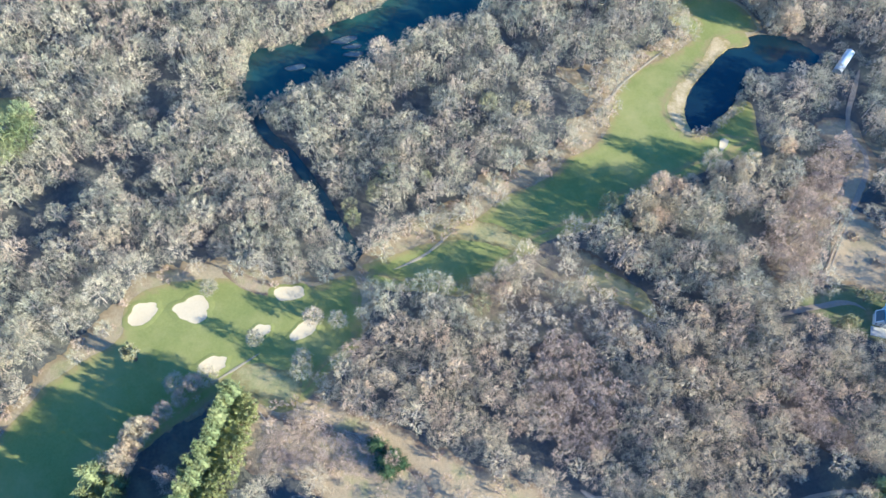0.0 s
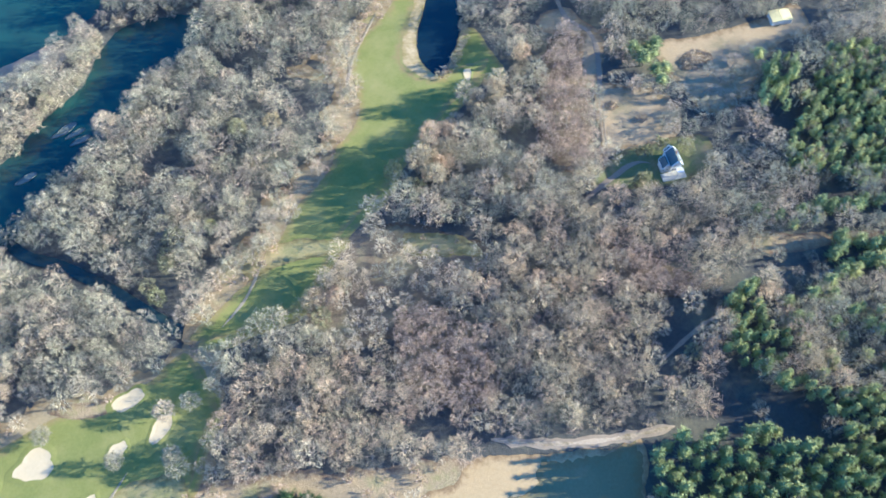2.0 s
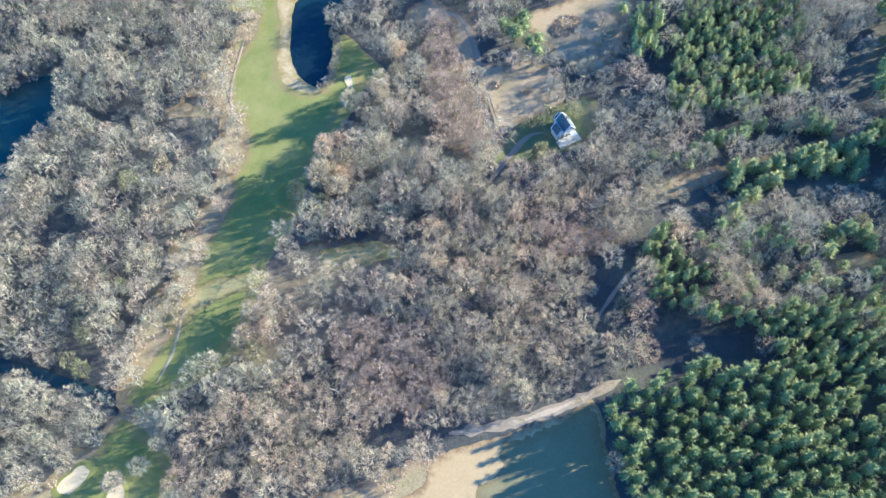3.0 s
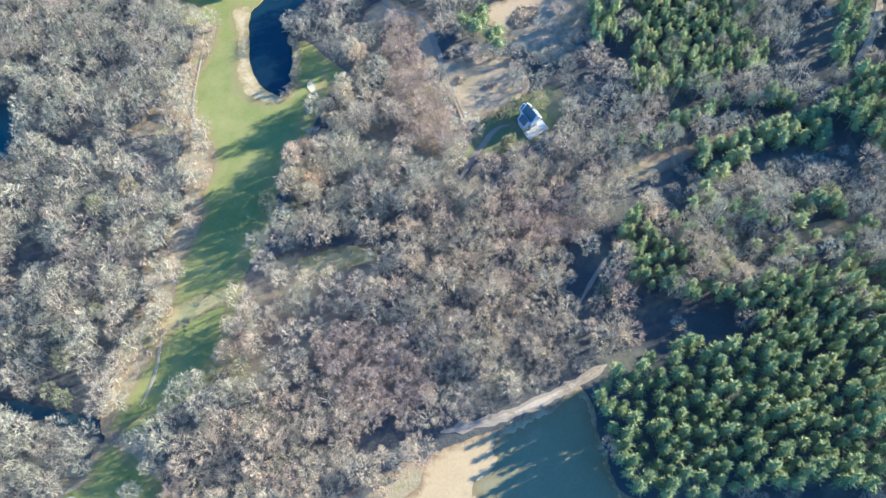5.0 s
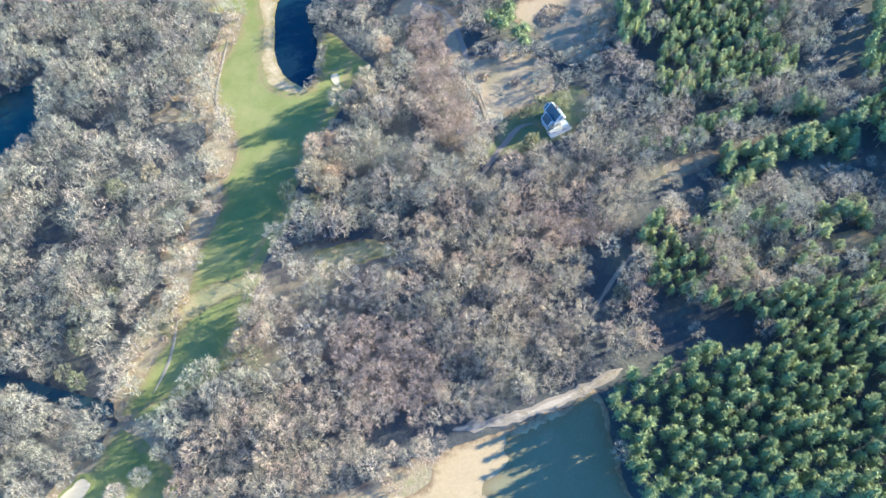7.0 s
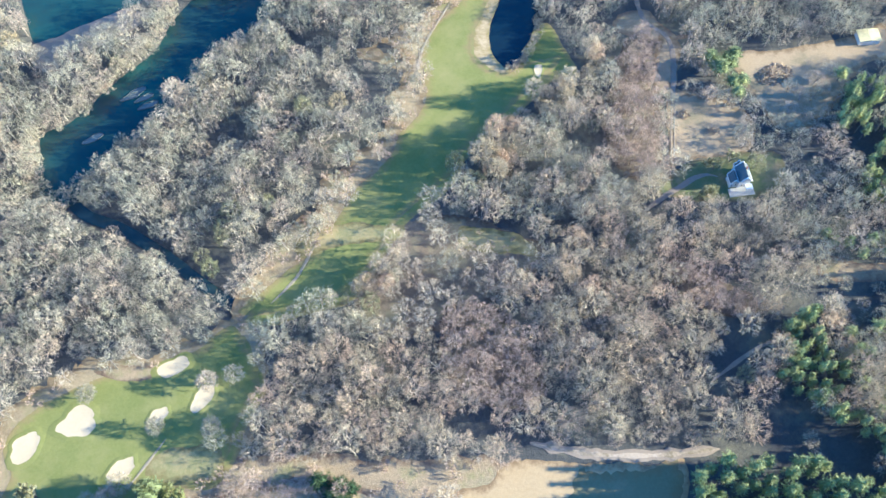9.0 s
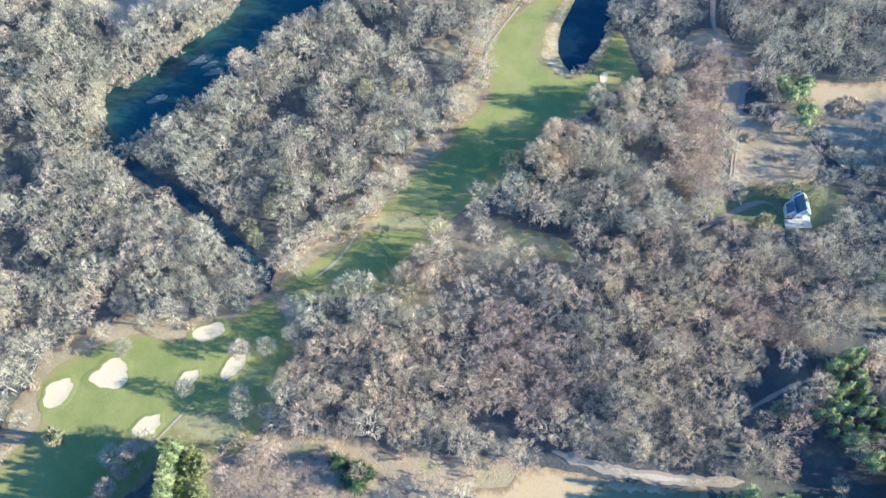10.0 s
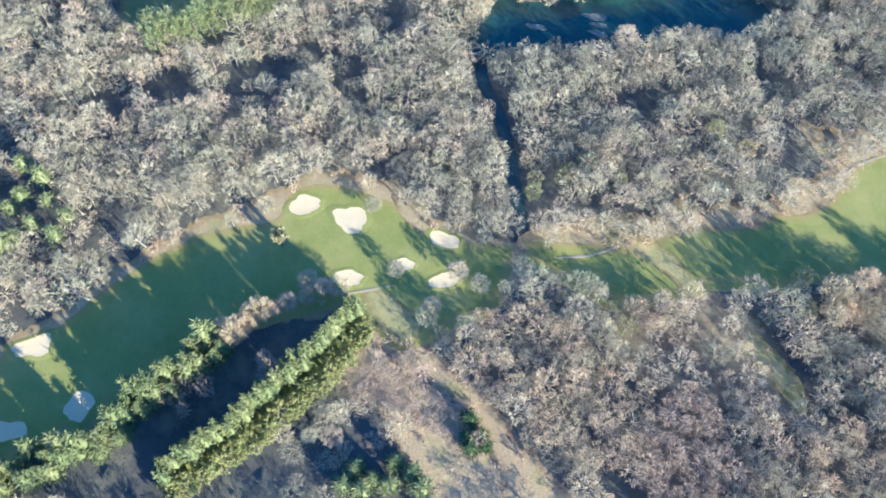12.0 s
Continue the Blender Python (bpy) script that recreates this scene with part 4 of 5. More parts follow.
def pine_tree(seed, height=18.0, radius=3.4, whorls=7, tufts=3, needles=5, wide=0.32, length=1.2, base=0.34, taper=1.5):
    """A straight stem, a close inner mass of needles, and whorls of boughs that carry fans of needles."""
    rng = np.random.default_rng(seed)
    tv, tf, cv, cf = [], [], [], []
    prism(tv, tf, (0, 0, -0.3), (0, 0, height * 0.95), 0.24, 0.05, 5)
    sides, rings = 8, 6
    for k in range(rings):
        f = k / (rings - 1)
        reach = radius * (1.0 - 0.86 * f ** taper) * (0.35 if k == 0 else 0.66)
        for i in range(sides):
            w = 2 * math.pi * (i + 0.5 * (k % 2)) / sides
            r = reach * rng.uniform(0.7, 1.2)
            cv.append(np.array([math.cos(w) * r, math.sin(w) * r, height * (base - 0.02 + (0.95 - base) * f) + rng.uniform(-0.3, 0.3)]))
        for i in range(sides if k else 0):
            p, q = (k - 1) * sides + i, (k - 1) * sides + (i + 1) % sides
            cf += [(p, q, q + sides), (p, q + sides, p + sides)]
    for k in range(whorls):
        f = k / (whorls - 1)
        z = height * (base + (1 - base - 0.04) * f)
        reach = radius * (1.0 - 0.82 * f ** taper) * (0.85 if k == 0 else 1)
        boughs = 8 if f < 0.55 else 6
        for i in range(boughs):
            w = 2 * math.pi * (i + 0.5 * (k % 2)) / boughs + rng.uniform(-0.25, 0.25)
            r = reach * rng.uniform(0.72, 1.15)
            rise = rng.uniform(0.05, 0.35)
            way = np.array([math.cos(w), math.sin(w), rise])
            blades(tv, tf, rng, (0, 0, z - 0.2), 1, r, 0.14, way, 0.02)
            for j in range(tufts):
                p = np.array([0, 0, z]) + way * r * (1 - 0.8 * j / tufts)
                blades(cv, cf, rng, p - way * 0.4, needles, length * (1 - 0.15 * j), wide, way + np.array([0, 0, 0.15 + 0.2 * j]), 0.42)
    blades(cv, cf, rng, (0, 0, height * 0.96), 7, length * 0.8, wide, (0, 0, 0.7), 0.6)
    return np.array(tv), np.array(tf), np.array(cv), np.array(cf)


def bush(seed, height=2.6, radius=2.0, stems=7, twigs=14, twig=0.9, wide=0.16):
    rng = np.random.default_rng(seed)
    tv, tf, cv, cf = [], [], [], []
    for i in range(stems):
        w = 2.4 * i
        r = radius * rng.uniform(0.15, 0.9)
        tip = np.array([math.cos(w) * r, math.sin(w) * r, height * rng.uniform(0.5, 0.9)])
        prism(tv, tf, (0, 0, -0.1), tip, 0.06, 0.03, 3)
        blades(cv, cf, rng, tip, twigs, twig, wide, (math.cos(w) * 0.4, math.sin(w) * 0.4, 0.7), 0.7)
    return np.array(tv), np.array(tf), np.array(cv), np.array(cf)


def raw_mesh(name, verts, faces, mats, face_mats=None, tint=None):
    me = bpy.data.meshes.new(name)
    nv, nf = len(verts), len(faces)
    me.vertices.add(nv)
    me.vertices.foreach_set("co", np.asarray(verts, np.float32).ravel())
    me.loops.add(nf * 3)
    me.loops.foreach_set("vertex_index", np.asarray(faces, np.int32).ravel())
    me.polygons.add(nf)
    me.polygons.foreach_set("loop_start", np.arange(0, nf * 3, 3, dtype=np.int32))
    for m in mats:
        me.materials.append(m)
    if face_mats is not None:
        me.polygons.foreach_set("material_index", np.asarray(face_mats, np.int32))
    me.update(calc_edges=True)
    if tint is not None:
        me.attributes.new("tint", "FLOAT", "POINT").data.foreach_set("value", np.asarray(tint, np.float32))
    return me


def stand(name, shapes, spots, leaf, label, category):
    """Many trees joined in one mesh. spots: x, y, scale across, scale up, turn, shape, tint."""
    V, F, K, T, at = [], [], [], [], 0
    for x, y, s, h, w, k, tint in spots:
        tv, tf, cv, cf = shapes[int(k) % len(shapes)]
        v = np.concatenate([tv, cv])
        c, q = math.cos(w), math.sin(w)
        V.append(np.stack([(v[:, 0] * c - v[:, 1] * q) * s + x, (v[:, 0] * q + v[:, 1] * c) * s + y, v[:, 2] * h], 1))
        F.append(np.concatenate([tf, cf + len(tv)]) + at)
        K.append(np.concatenate([np.zeros(len(tf), np.int32), np.ones(len(cf), np.int32)]))
        T.append(np.full(len(v), tint))
        at += len(v)
    if not V:
        return None
    me = raw_mesh(name, np.concatenate(V), np.concatenate(F), [BARK, leaf], np.concatenate(K), np.concatenate(T))
    return tagged(new(name, me), label, category, kind="stuff")


def tree_things(name, shapes, spots, leaf, label, category, group):
    """Trees that stand as things of their own, each with trunk and crown."""
    made = {}
    for x, y, s, h, w, k, tint in spots:
        k = int(k) % len(shapes)
        if k not in made:
            tv, tf, cv, cf = shapes[k]
            made[k] = raw_mesh("trunk", tv, tf, [BARK]), raw_mesh("crown", cv, cf, [leaf])
        thing = new(name)
        thing.matrix_basis = Matrix.LocRotScale((x, y, 0), Euler((0, 0, w)), (s, s, h))
        tagged(thing, label, category, group)
        for part_name, me in zip(("trunk", "crown"), made[k]):
            new(part_name, me).parent = thing


BARE = [bare_tree(s, height=13.0 + s % 4, radius=3.7 + 0.42 * (s % 5), ends=27 + s % 5 * 2, twigs=21, twig=1.0 + 0.06 * (s % 5), wide=0.11) for s in range(10)]
BARE_MID = [bare_tree(30 + s, height=13.0 + s % 4, radius=3.7 + 0.4 * (s % 5), limbs=5, ends=23 + s % 5 * 2, twigs=18, twig=0.98 + 0.06 * (s % 5), wide=0.125, boughs=26) for s in range(8)]
BARE_FAR = [bare_tree(50 + s, limbs=2, ends=6, twigs=2, twig=3.6, wide=1.1, boughs=6) for s in range(4)]
PINES = [pine_tree(100 + s, height=17.5, radius=3.5, base=0.46, taper=1.5) for s in range(7)]
YOUNG_PINES = [pine_tree(130 + s, height=17.5, radius=3.5, whorls=5, needles=4, wide=0.44, length=1.5, base=0.46, taper=1.4) for s in range(6)]
BUSHES = [bush(200 + s) for s in range(5)]

VIEWED = [(-165, -42), (-295, 150), (-212, 282), (66, 345), (218, 288), (345, 20), (130, -98), (15, 30), (0, 30)]
OPEN = [curve_through(p, step=4) for p in (FAIRWAY, SHORE_LAWN, POND_SAND, POND, ROW_LAND, HOLE_LAWN, GRASS_STRIP, FIELD, PASTURE, PASTURE_END, MEADOW, YARD, CLEARING, LAKE_BANK, LAKE, FAR_LAWN, TRACK_YARD)]
THIN = [curve_through(p, step=4) for p in (ROUGH, HOLE_ROUGH, TAN_A, TAN_B, CLEARING_B, GLADE_B, GLADE)]
LINES = [(curve_through(DITCH, False), 4.0), (curve_through(ROAD, False), 3.5), (curve_through(LANE, False), 1.0), (curve_through(TRACK_LANE, False), 2.5), (curve_through(DRIVE, False), 2.5), (curve_through(FAR_DRIVE, False), 2.5)]
PALE_GROUND = curve_through(PALE_LAND, step=4)
STRIP_LAND = [curve_through(p, step=4) for p in (PINES_D, PINES_E)]
BRUSH_LAND = [curve_through(p, step=4) for p in (SCRUB, SCRUB_B, SCRUB_C, SCRUB_D)]
PINE_LAND = [curve_through(p, step=4) for p in (PINES_A, PINES_B, PINES_C, PINES_F, PINES_G, PINES_H, PINES_I, PINES_J)]
SHADED = [  # open ground that lies in shade, with no trees on it
    [(267.6, 57.6), (283.2, 63.5), (305.7, 67.6), (310.5, 62.4), (289.1, 47.9), (268.8, 38.6), (257.9, 29.0), (249.0, 18.1), (246.5, 8.6), (236.4, 7.7), (226.5, 14.6), (244.2, 19.1), (252.7, 32.6), (262.3, 45.6)],
    [(162.0, 72.9), (170.1, 67.9), (186.6, 57.8), (182.5, 50.7), (168.0, 60.7), (159.2, 60.9), (142.3, 50.4), (134.2, 52.2), (117.9, 46.0), (111.6, 46.2), (122.2, 54.8), (137.6, 59.0), (151.6, 61.8)],
    [(123.6, 39.8), (140.9, 34.6), (142.1, 19.8), (150.7, 10.6), (155.0, -4.0), (148.0, -1.3), (140.0, 10.6), (125.7, 18.0), (119.1, 28.4)],
    [(208.4, 112.8), (218.8, 114.9), (226.2, 111.4), (218.2, 102.1), (208.7, 99.3), (203.0, 105.5)],
]
OVERHANG = 1.022  # a crown leans this far over what lies beyond its foot


def lattice(spacing, jitter, box, seed):
    rng = np.random.default_rng(seed)
    x, y = np.meshgrid(np.arange(box[0], box[2], spacing), np.arange(box[1], box[3], spacing * 0.87))
    x = x + (np.arange(x.shape[0])[:, None] % 2) * spacing / 2
    p = np.stack([x.ravel(), y.ravel()], 1)
    return p + rng.uniform(-jitter, jitter, p.shape), rng


def any_in(polys, pts):
    hit = np.zeros(len(pts), bool)
    for p in polys:
        hit |= inside(p, pts)
    return hit


def field_noise(pts, scale, seed):
    return np.array([noise.noise((x * scale, y * scale, seed)) for x, y in pts])


def free(pts):
    ok = ~(any_in(OPEN, pts) | (any_in(SHADED, pts) & (field_noise(pts, 0.4, 8.0) < 0.22)) | any_in(OPEN, pts * OVERHANG) | inside(river_line, pts) | inside(river_line, pts * 1.012) | (distance(river_line, pts, True) < 1.0))
    for line, gap in LINES:
        ok &= (distance(line, pts) > gap) & (distance(line, pts * OVERHANG) > gap * 0.8)
    return ok


def spots_of(pts, rng, across, up):
    n = len(pts)
    s = rng.uniform(*across, n)
    return np.column_stack([pts, s, s * rng.uniform(*up, n), rng.uniform(0, 6.28, n), rng.integers(0, 60, n), rng.uniform(0, 1, n)])


FRESH_SPOTS = FRESH_A + FRESH_B

# bare wood
pts, rng = lattice(5.6, 2.1, (-310, -110, 360, 350), 1)
seen = inside(VIEWED, pts)
ok = seen & free(pts) & ~any_in(PINE_LAND, pts)
lean_over = any_in(THIN, pts * OVERHANG)
thin = any_in(THIN, pts)
ok &= ~lean_over | thin | (rng.uniform(size=len(pts)) < 0.7)
ok &= ~any_in(BRUSH_LAND, pts)
ok &= ~inside(DARK_LAND, pts) | (rng.uniform(size=len(pts)) < 0.3)
hedge = curve_through(HEDGE_LINE, False)
ok &= distance(hedge, pts - np.array([4.5, -1.7])) > 9.0
ok &= ~any_in(STRIP_LAND, pts) & ~any_in(STRIP_LAND, pts * 1.03)
ok &= ~inside(PALE_GROUND, pts) | (rng.uniform(size=len(pts)) < 0.36)
ok &= ~thin | (rng.uniform(size=len(pts)) < np.where(any_in(THIN[:1], pts), 0.5, np.where(any_in(THIN[1:2], pts), 0.26, 0.12)))
gap = field_noise(pts, 0.055, 3.0) < np.where(pts[:, 0] + 0.3 * pts[:, 1] < -10, -0.34, -0.6)
for x, y, r in GAPS:
    gap |= np.hypot(pts[:, 0] - x, pts[:, 1] - y) < r
ok &= ~gap | (rng.uniform(size=len(pts)) < 0.5)
for x, y in PALE_SPOTS + FRESH_SPOTS + RUST_SPOTS + LEFT_EVERGREENS + PASTURE_EVERGREENS + GREEN_BAND + MEADOW_TREES + SHADE_TREES + MEADOW_EVERGREENS + THICKET + DARK_BUSHES:
    ok &= np.hypot(pts[:, 0] - x, pts[:, 1] - y) > 5.0
bare_spots = spots_of(pts[ok], rng, (0.56, 1.16), (0.78, 1.1))
bare_spots[gap[ok], 2] *= 0.8
bare_spots[gap[ok], 3] *= 0.42  # low young trees in the gaps
south = (bare_spots[:, 1] < 54) & (np.abs(bare_spots[:, 0] + 20) < 50)
bare_spots = bare_spots[~south | (bare_spots[:, 5] % 5 < 3)]
bare_spots[(bare_spots[:, 1] < 54) & (np.abs(bare_spots[:, 0] + 20) < 50), 3] *= 0.6
bare_spots[inside(LOW_WOOD, bare_spots[:, :2]), 3] *= 0.62
beside = distance(hedge, bare_spots[:, :2] - np.array([10.0, -3.8])) < 20
bare_spots[beside, 3] *= 0.5
for low, share in ((LOW_YARD, 0.45), (LOW_POND, 0.78), (LOW_SOUTH, 0.78), (LOW_STRIP, 0.55)):
    bare_spots[inside(low, bare_spots[:, :2]), 3] *= share
way = bare_spots[:, :2] - np.array([-51.5, 108.5])
in_line = (np.abs(way @ np.array([0.358, 0.934])) < 5.5) & (np.abs(way @ np.array([0.934, -0.358]) - 26) < 26)
bare_spots[in_line, 3] *= 0.45  # low trees leave a bunker in the sun
way = bare_spots[:, :2] - np.array([115.9, 191.6])
in_line = (np.abs(way @ np.array([0.358, 0.934])) < 4.5) & (np.abs(way @ np.array([0.934, -0.358]) - 22) < 22)
bare_spots[in_line, 3] *= 0.4  # and the sand pad by the pond
way = bare_spots[:, :2] - np.array([20.0, 149.0])
in_line = (np.abs(way @ np.array([0.358, 0.934])) < 4.2) & (np.abs(way @ np.array([0.934, -0.358]) - 38) < 26)
bare_spots[in_line, 3] *= 0.42  # and the worn turf across from the glade
heart = np.hypot(bare_spots[:, 0] - 5, bare_spots[:, 1] - 110)
order = np.argsort(heart)
near_things = bare_spots[order[:285]]
warm = near_things[:, 1] < 110
tree_things("bare_tree", BARE, near_things[warm], WARM_TWIGS, "bare pinkish-grey winter tree with a twiggy crown", "tree", "bare trees of the wood")
tree_things("bare_tree", BARE, near_things[~warm], TWIGS, "bare grey-brown winter tree with a twiggy crown", "tree", "bare trees of the wood")
rest = bare_spots[order[285:]]
sun_side = np.zeros(len(rest), bool)  # trees that stand between the sun and the mown turf
for reach in (5, 10, 16, 22):
    sun_side |= any_in(OPEN[:1], rest[:, :2] + np.array([-0.934, 0.358]) * reach)
DENSE = [bare_tree(340 + s, height=14.0, radius=4.2, ends=42, twigs=27, twig=1.1, wide=0.18, boughs=70) for s in range(4)]
rest[sun_side, 3] *= 1.15
stand("bare_woods", DENSE, rest[sun_side], WARM_TWIGS, "dense bare trees edging the fairway", "woods")
UNDERGROWTH = [bush(600 + s, height=5.0, radius=3.0, stems=10, twigs=24, twig=1.2, wide=0.16) for s in range(3)]
low_spots = rest[sun_side].copy()
low_spots[:, 2:4] = low_spots[:, 2:4] * 0.5 + 0.55
low_spots[:, :2] += np.array([2.2, -1.0])
stand("brush", UNDERGROWTH, low_spots, WARM_TWIGS, "leafless undergrowth below the trees edging the fairway", "brush")
rest = rest[~sun_side]
behind = (rest[:, 1] > 165) | (np.abs(rest[:, 0]) > 170)
warm = ~behind & (rest[:, 1] < 120) & (rest[:, 0] > -60)
stand("bare_woods", BARE, rest[~behind & ~warm], TWIGS, "dense bare grey-brown winter woods", "woods")
stand("bare_woods", BARE, rest[warm], WARM_TWIGS, "dense bare pinkish-grey winter woods", "woods")
stand("bare_woods", BARE_MID, rest[behind], TWIGS, "bare grey winter woods beyond the fairway", "woods")

# pines
SMALL_PINES = [PINE_LAND[k] for k in (1, 2, 5, 6)]
pts, rng = lattice(5.3, 1.4, (-310, -110, 360, 350), 2)
small, rng = lattice(4.0, 1.2, (100, -80, 330, 150), 12)
pts = np.concatenate([pts[~any_in(SMALL_PINES, pts)], small[any_in(SMALL_PINES, small)]])
ok = inside(VIEWED, pts) & any_in(PINE_LAND, pts) & free(pts)
for x, y, r in GAPS:
    ok &= np.hypot(pts[:, 0] - x, pts[:, 1] - y) > r
ok &= inside(PINE_LAND[0], pts) | (rng.uniform(size=len(pts)) < 0.86)
pine_spots = spots_of(pts[ok], rng, (0.66, 0.95), (1.0, 1.2))
small = any_in(SMALL_PINES, pine_spots[:, :2])
pine_spots[small, 2] *= 0.72
pine_spots[:, 3] *= np.where(inside(PINES_I, pine_spots[:, :2]), 0.95, np.where(small, np.where(pine_spots[:, 1] > 62, 0.66, 0.8), 0.95))
pale = small & (pine_spots[:, 5] % 5 < 3)
pale_spots = pine_spots[pale]
pine_spots = pine_spots[~pale]
order = np.argsort(np.hypot(pine_spots[:, 0] - 120, pine_spots[:, 1] - 10))
tree_things("pine_tree", PINES, pine_spots[order[:220]], NEEDLES, "dark green plantation pine with a tufted crown", "tree", "pines of the stand")
pts, rng = lattice(6.0, 2.4, (140, -30, 290, 100), 13)
ok = (inside(MIXED_LAND, pts) | inside(curve_through(CLEARING), pts - np.array([2.0, 8.0]))) & free(pts) & (rng.uniform(size=len(pts)) < 0.42)
pale_spots = np.concatenate([pale_spots, spots_of(pts[ok], rng, (0.6, 0.85), (0.75, 0.95))])
stand("pine_woods", YOUNG_PINES, pale_spots, PALE_NEEDLES, "pale green pine woods mixed with bare trees", "woods")
stand("pine_woods", YOUNG_PINES, pine_spots[order[220:]], NEEDLES, "green pine woods seen from above", "woods")

# the wood goes on out of sight
pts, rng = lattice(15.5, 5.5, (-520, -420, 560, 560), 3)
ok = ~inside(VIEWED, pts) & (np.hypot(pts[:, 0], pts[:, 1]) > 45) & free(pts) & (np.hypot(pts[:, 0], pts[:, 1] - 60) < 410)
stand("far_woods", BARE_FAR, spots_of(pts[ok], rng, (0.9, 1.4), (0.75, 1.0)), TWIGS, "bare woods reaching into the distance", "woods")


def along(line, spacing, jitter, seed):
    p = curve_through(line, False, spacing)
    return p + np.random.default_rng(seed).uniform(-jitter, jitter, p.shape)


def place(points, seed, across, up):
    return spots_of(np.array(points, float), np.random.default_rng(seed), across, up)


tree_things("bare_tree", BARE, place(PALE_SPOTS, 11, (0.8, 1.1), (0.8, 1.0)), PALE_TWIGS, "pale whitish bare tree at the wood's edge", "tree", "pale bare trees")
tree_things("bare_tree", DENSE, place([(-27.5, 232.5)], 49, (1.25, 1.26), (0.85, 0.86)), PALE_TWIGS, "broad pale buff tree leaning over the river", "tree", "")
far_bank = along([(-90.0, 222.0), (-85.5, 242.0), (-72.5, 243.5), (-54.5, 254.0), (-46.5, 258.5), (-31.0, 266.5), (-21.0, 278.5)], 3.6, 1.0, 47)
stand("bare_woods", BARE_MID, spots_of(far_bank + np.array([0.8, -2.6]), np.random.default_rng(48), (0.7, 1.05), (0.7, 0.9)), TWIGS, "bare trees leaning over the river bank", "woods")
LEAFY = [bare_tree(300 + s, height=11.0, radius=4.0, limbs=8, ends=36, twigs=30, twig=0.8, wide=0.26) for s in range(3)]
tree_things("leafy_tree", LEAFY, place(FRESH_SPOTS, 12, (0.75, 1.05), (0.85, 1.1)), FRESH, "yellow-green ivy-clad tree among bare trees", "tree", "yellow-green trees")
tree_things("leafy_tree", LEAFY, place(GREEN_BAND, 13, (1.05, 1.35), (1.15, 1.4)), BAND_LEAVES, "pale green leafy tree beyond the fairway", "tree", "pale green trees")
tree_things("oak_tree", LEAFY, place(RUST_SPOTS, 14, (0.8, 1.0), (0.9, 1.1)), RUST, "oak with buff dry winter leaves", "tree", "buff oaks")
tree_things("evergreen_tree", PINES, place(MEADOW_EVERGREENS + PASTURE_EVERGREENS, 31, (0.9, 1.2), (0.4, 0.55)), NEEDLES, "low green evergreen beside the meadow", "tree", "evergreens of the meadow")
tree_things("evergreen_tree", PINES, place(LEFT_EVERGREENS, 15, (1.0, 1.35), (0.6, 0.8)), ROW_NEEDLES, "green evergreen tree among bare trees", "tree", "scattered evergreens")

# two rows of pines beside the fairway
ROW_PINES = [pine_tree(400 + s, height=14.5, radius=3.3, whorls=8, needles=5, wide=0.36, length=1.3, base=0.1, taper=2.0) for s in range(4)]
def rising(spots):
    """The row grows taller towards its far end."""
    f = np.clip((spots[:, 0] + 165) / 40, 0, 1)
    spots[:, 3] *= 0.74 + 0.32 * f
    to_sand = np.abs((spots[:, 0] + 173) * 0.358 + (spots[:, 1] - 26) * 0.934)
    spots[:, 3] *= np.where(to_sand < 6, 0.45, 1.0)  # lower trees leave the long bunker in the sun
    return spots


tree_things("pine_tree", ROW_PINES, rising(place(along(ROW_A, 3.5, 2.2, 5), 16, (0.95, 1.4), (0.95, 1.1))), ROW_NEEDLES, "sunlit yellow-green pine in a row by the fairway", "tree", "pines of the outer row")
tree_things("pine_tree", ROW_PINES, rising(place(along(ROW_A, 3.8, 2.0, 6) + np.array([4.2, -3.2]), 17, (0.9, 1.35), (0.9, 1.05))), ROW_NEEDLES, "sunlit yellow-green pine in a row by the fairway", "tree", "pines of the outer row")
tree_things("pine_tree", ROW_PINES, place(along(ROW_B, 2.6, 1.6, 7), 18, (0.72, 0.95), (1.3, 1.5)), ROW_NEEDLES, "green pine in a close row beside the grass strip", "tree", "pines of the inner row")
tree_things("pine_tree", ROW_PINES, place(along(ROW_B, 3.0, 1.4, 41) + np.array([-1.4, 1.5]), 42, (0.72, 0.9), (1.3, 1.5)), ROW_NEEDLES, "green pine in a close row beside the grass strip", "tree", "pines of the inner row")
tree_things("bare_tree", DENSE, place(HOLE_BARE, 24, (0.75, 1.0), (0.55, 0.75)), TWIGS, "bare grey tree beside the sand bunkers", "tree", "bare trees by the bunkers")
tree_things("bare_tree", DENSE, place([(-101.0, 71.0), (-97.0, 76.0), (-92.5, 80.5), (-88.0, 86.0)], 50, (0.65, 0.85), (0.95, 1.15)), BRUSH, "purplish bare tree closing the gap behind the bunker", "tree", "bare trees by the bunkers")
tree_things("bare_tree", DENSE, place(along(ROW_BARE[:4], 2.2, 1.4, 29), 28, (0.8, 1.05), (0.95, 1.1)), WARM_TWIGS, "pale dense bare tree ending the pine row", "tree", "bare trees by the rows")
tree_things("bare_tree", BARE, place(ROW_BARE[4:], 19, (0.75, 1.0), (0.9, 1.1)), BRUSH, "brownish bare tree beside the pine rows", "tree", "bare trees by the rows")
LONE = [bush(560, height=6.6, radius=2.8, stems=34, twigs=40, twig=0.9, wide=0.24)]
tree_things("leafy_tree", LONE, place(LONE_SPOT, 20, (1.25, 1.26), (1.5, 1.51)), FRESH, "lone yellowish tree on the fairway", "tree", "")

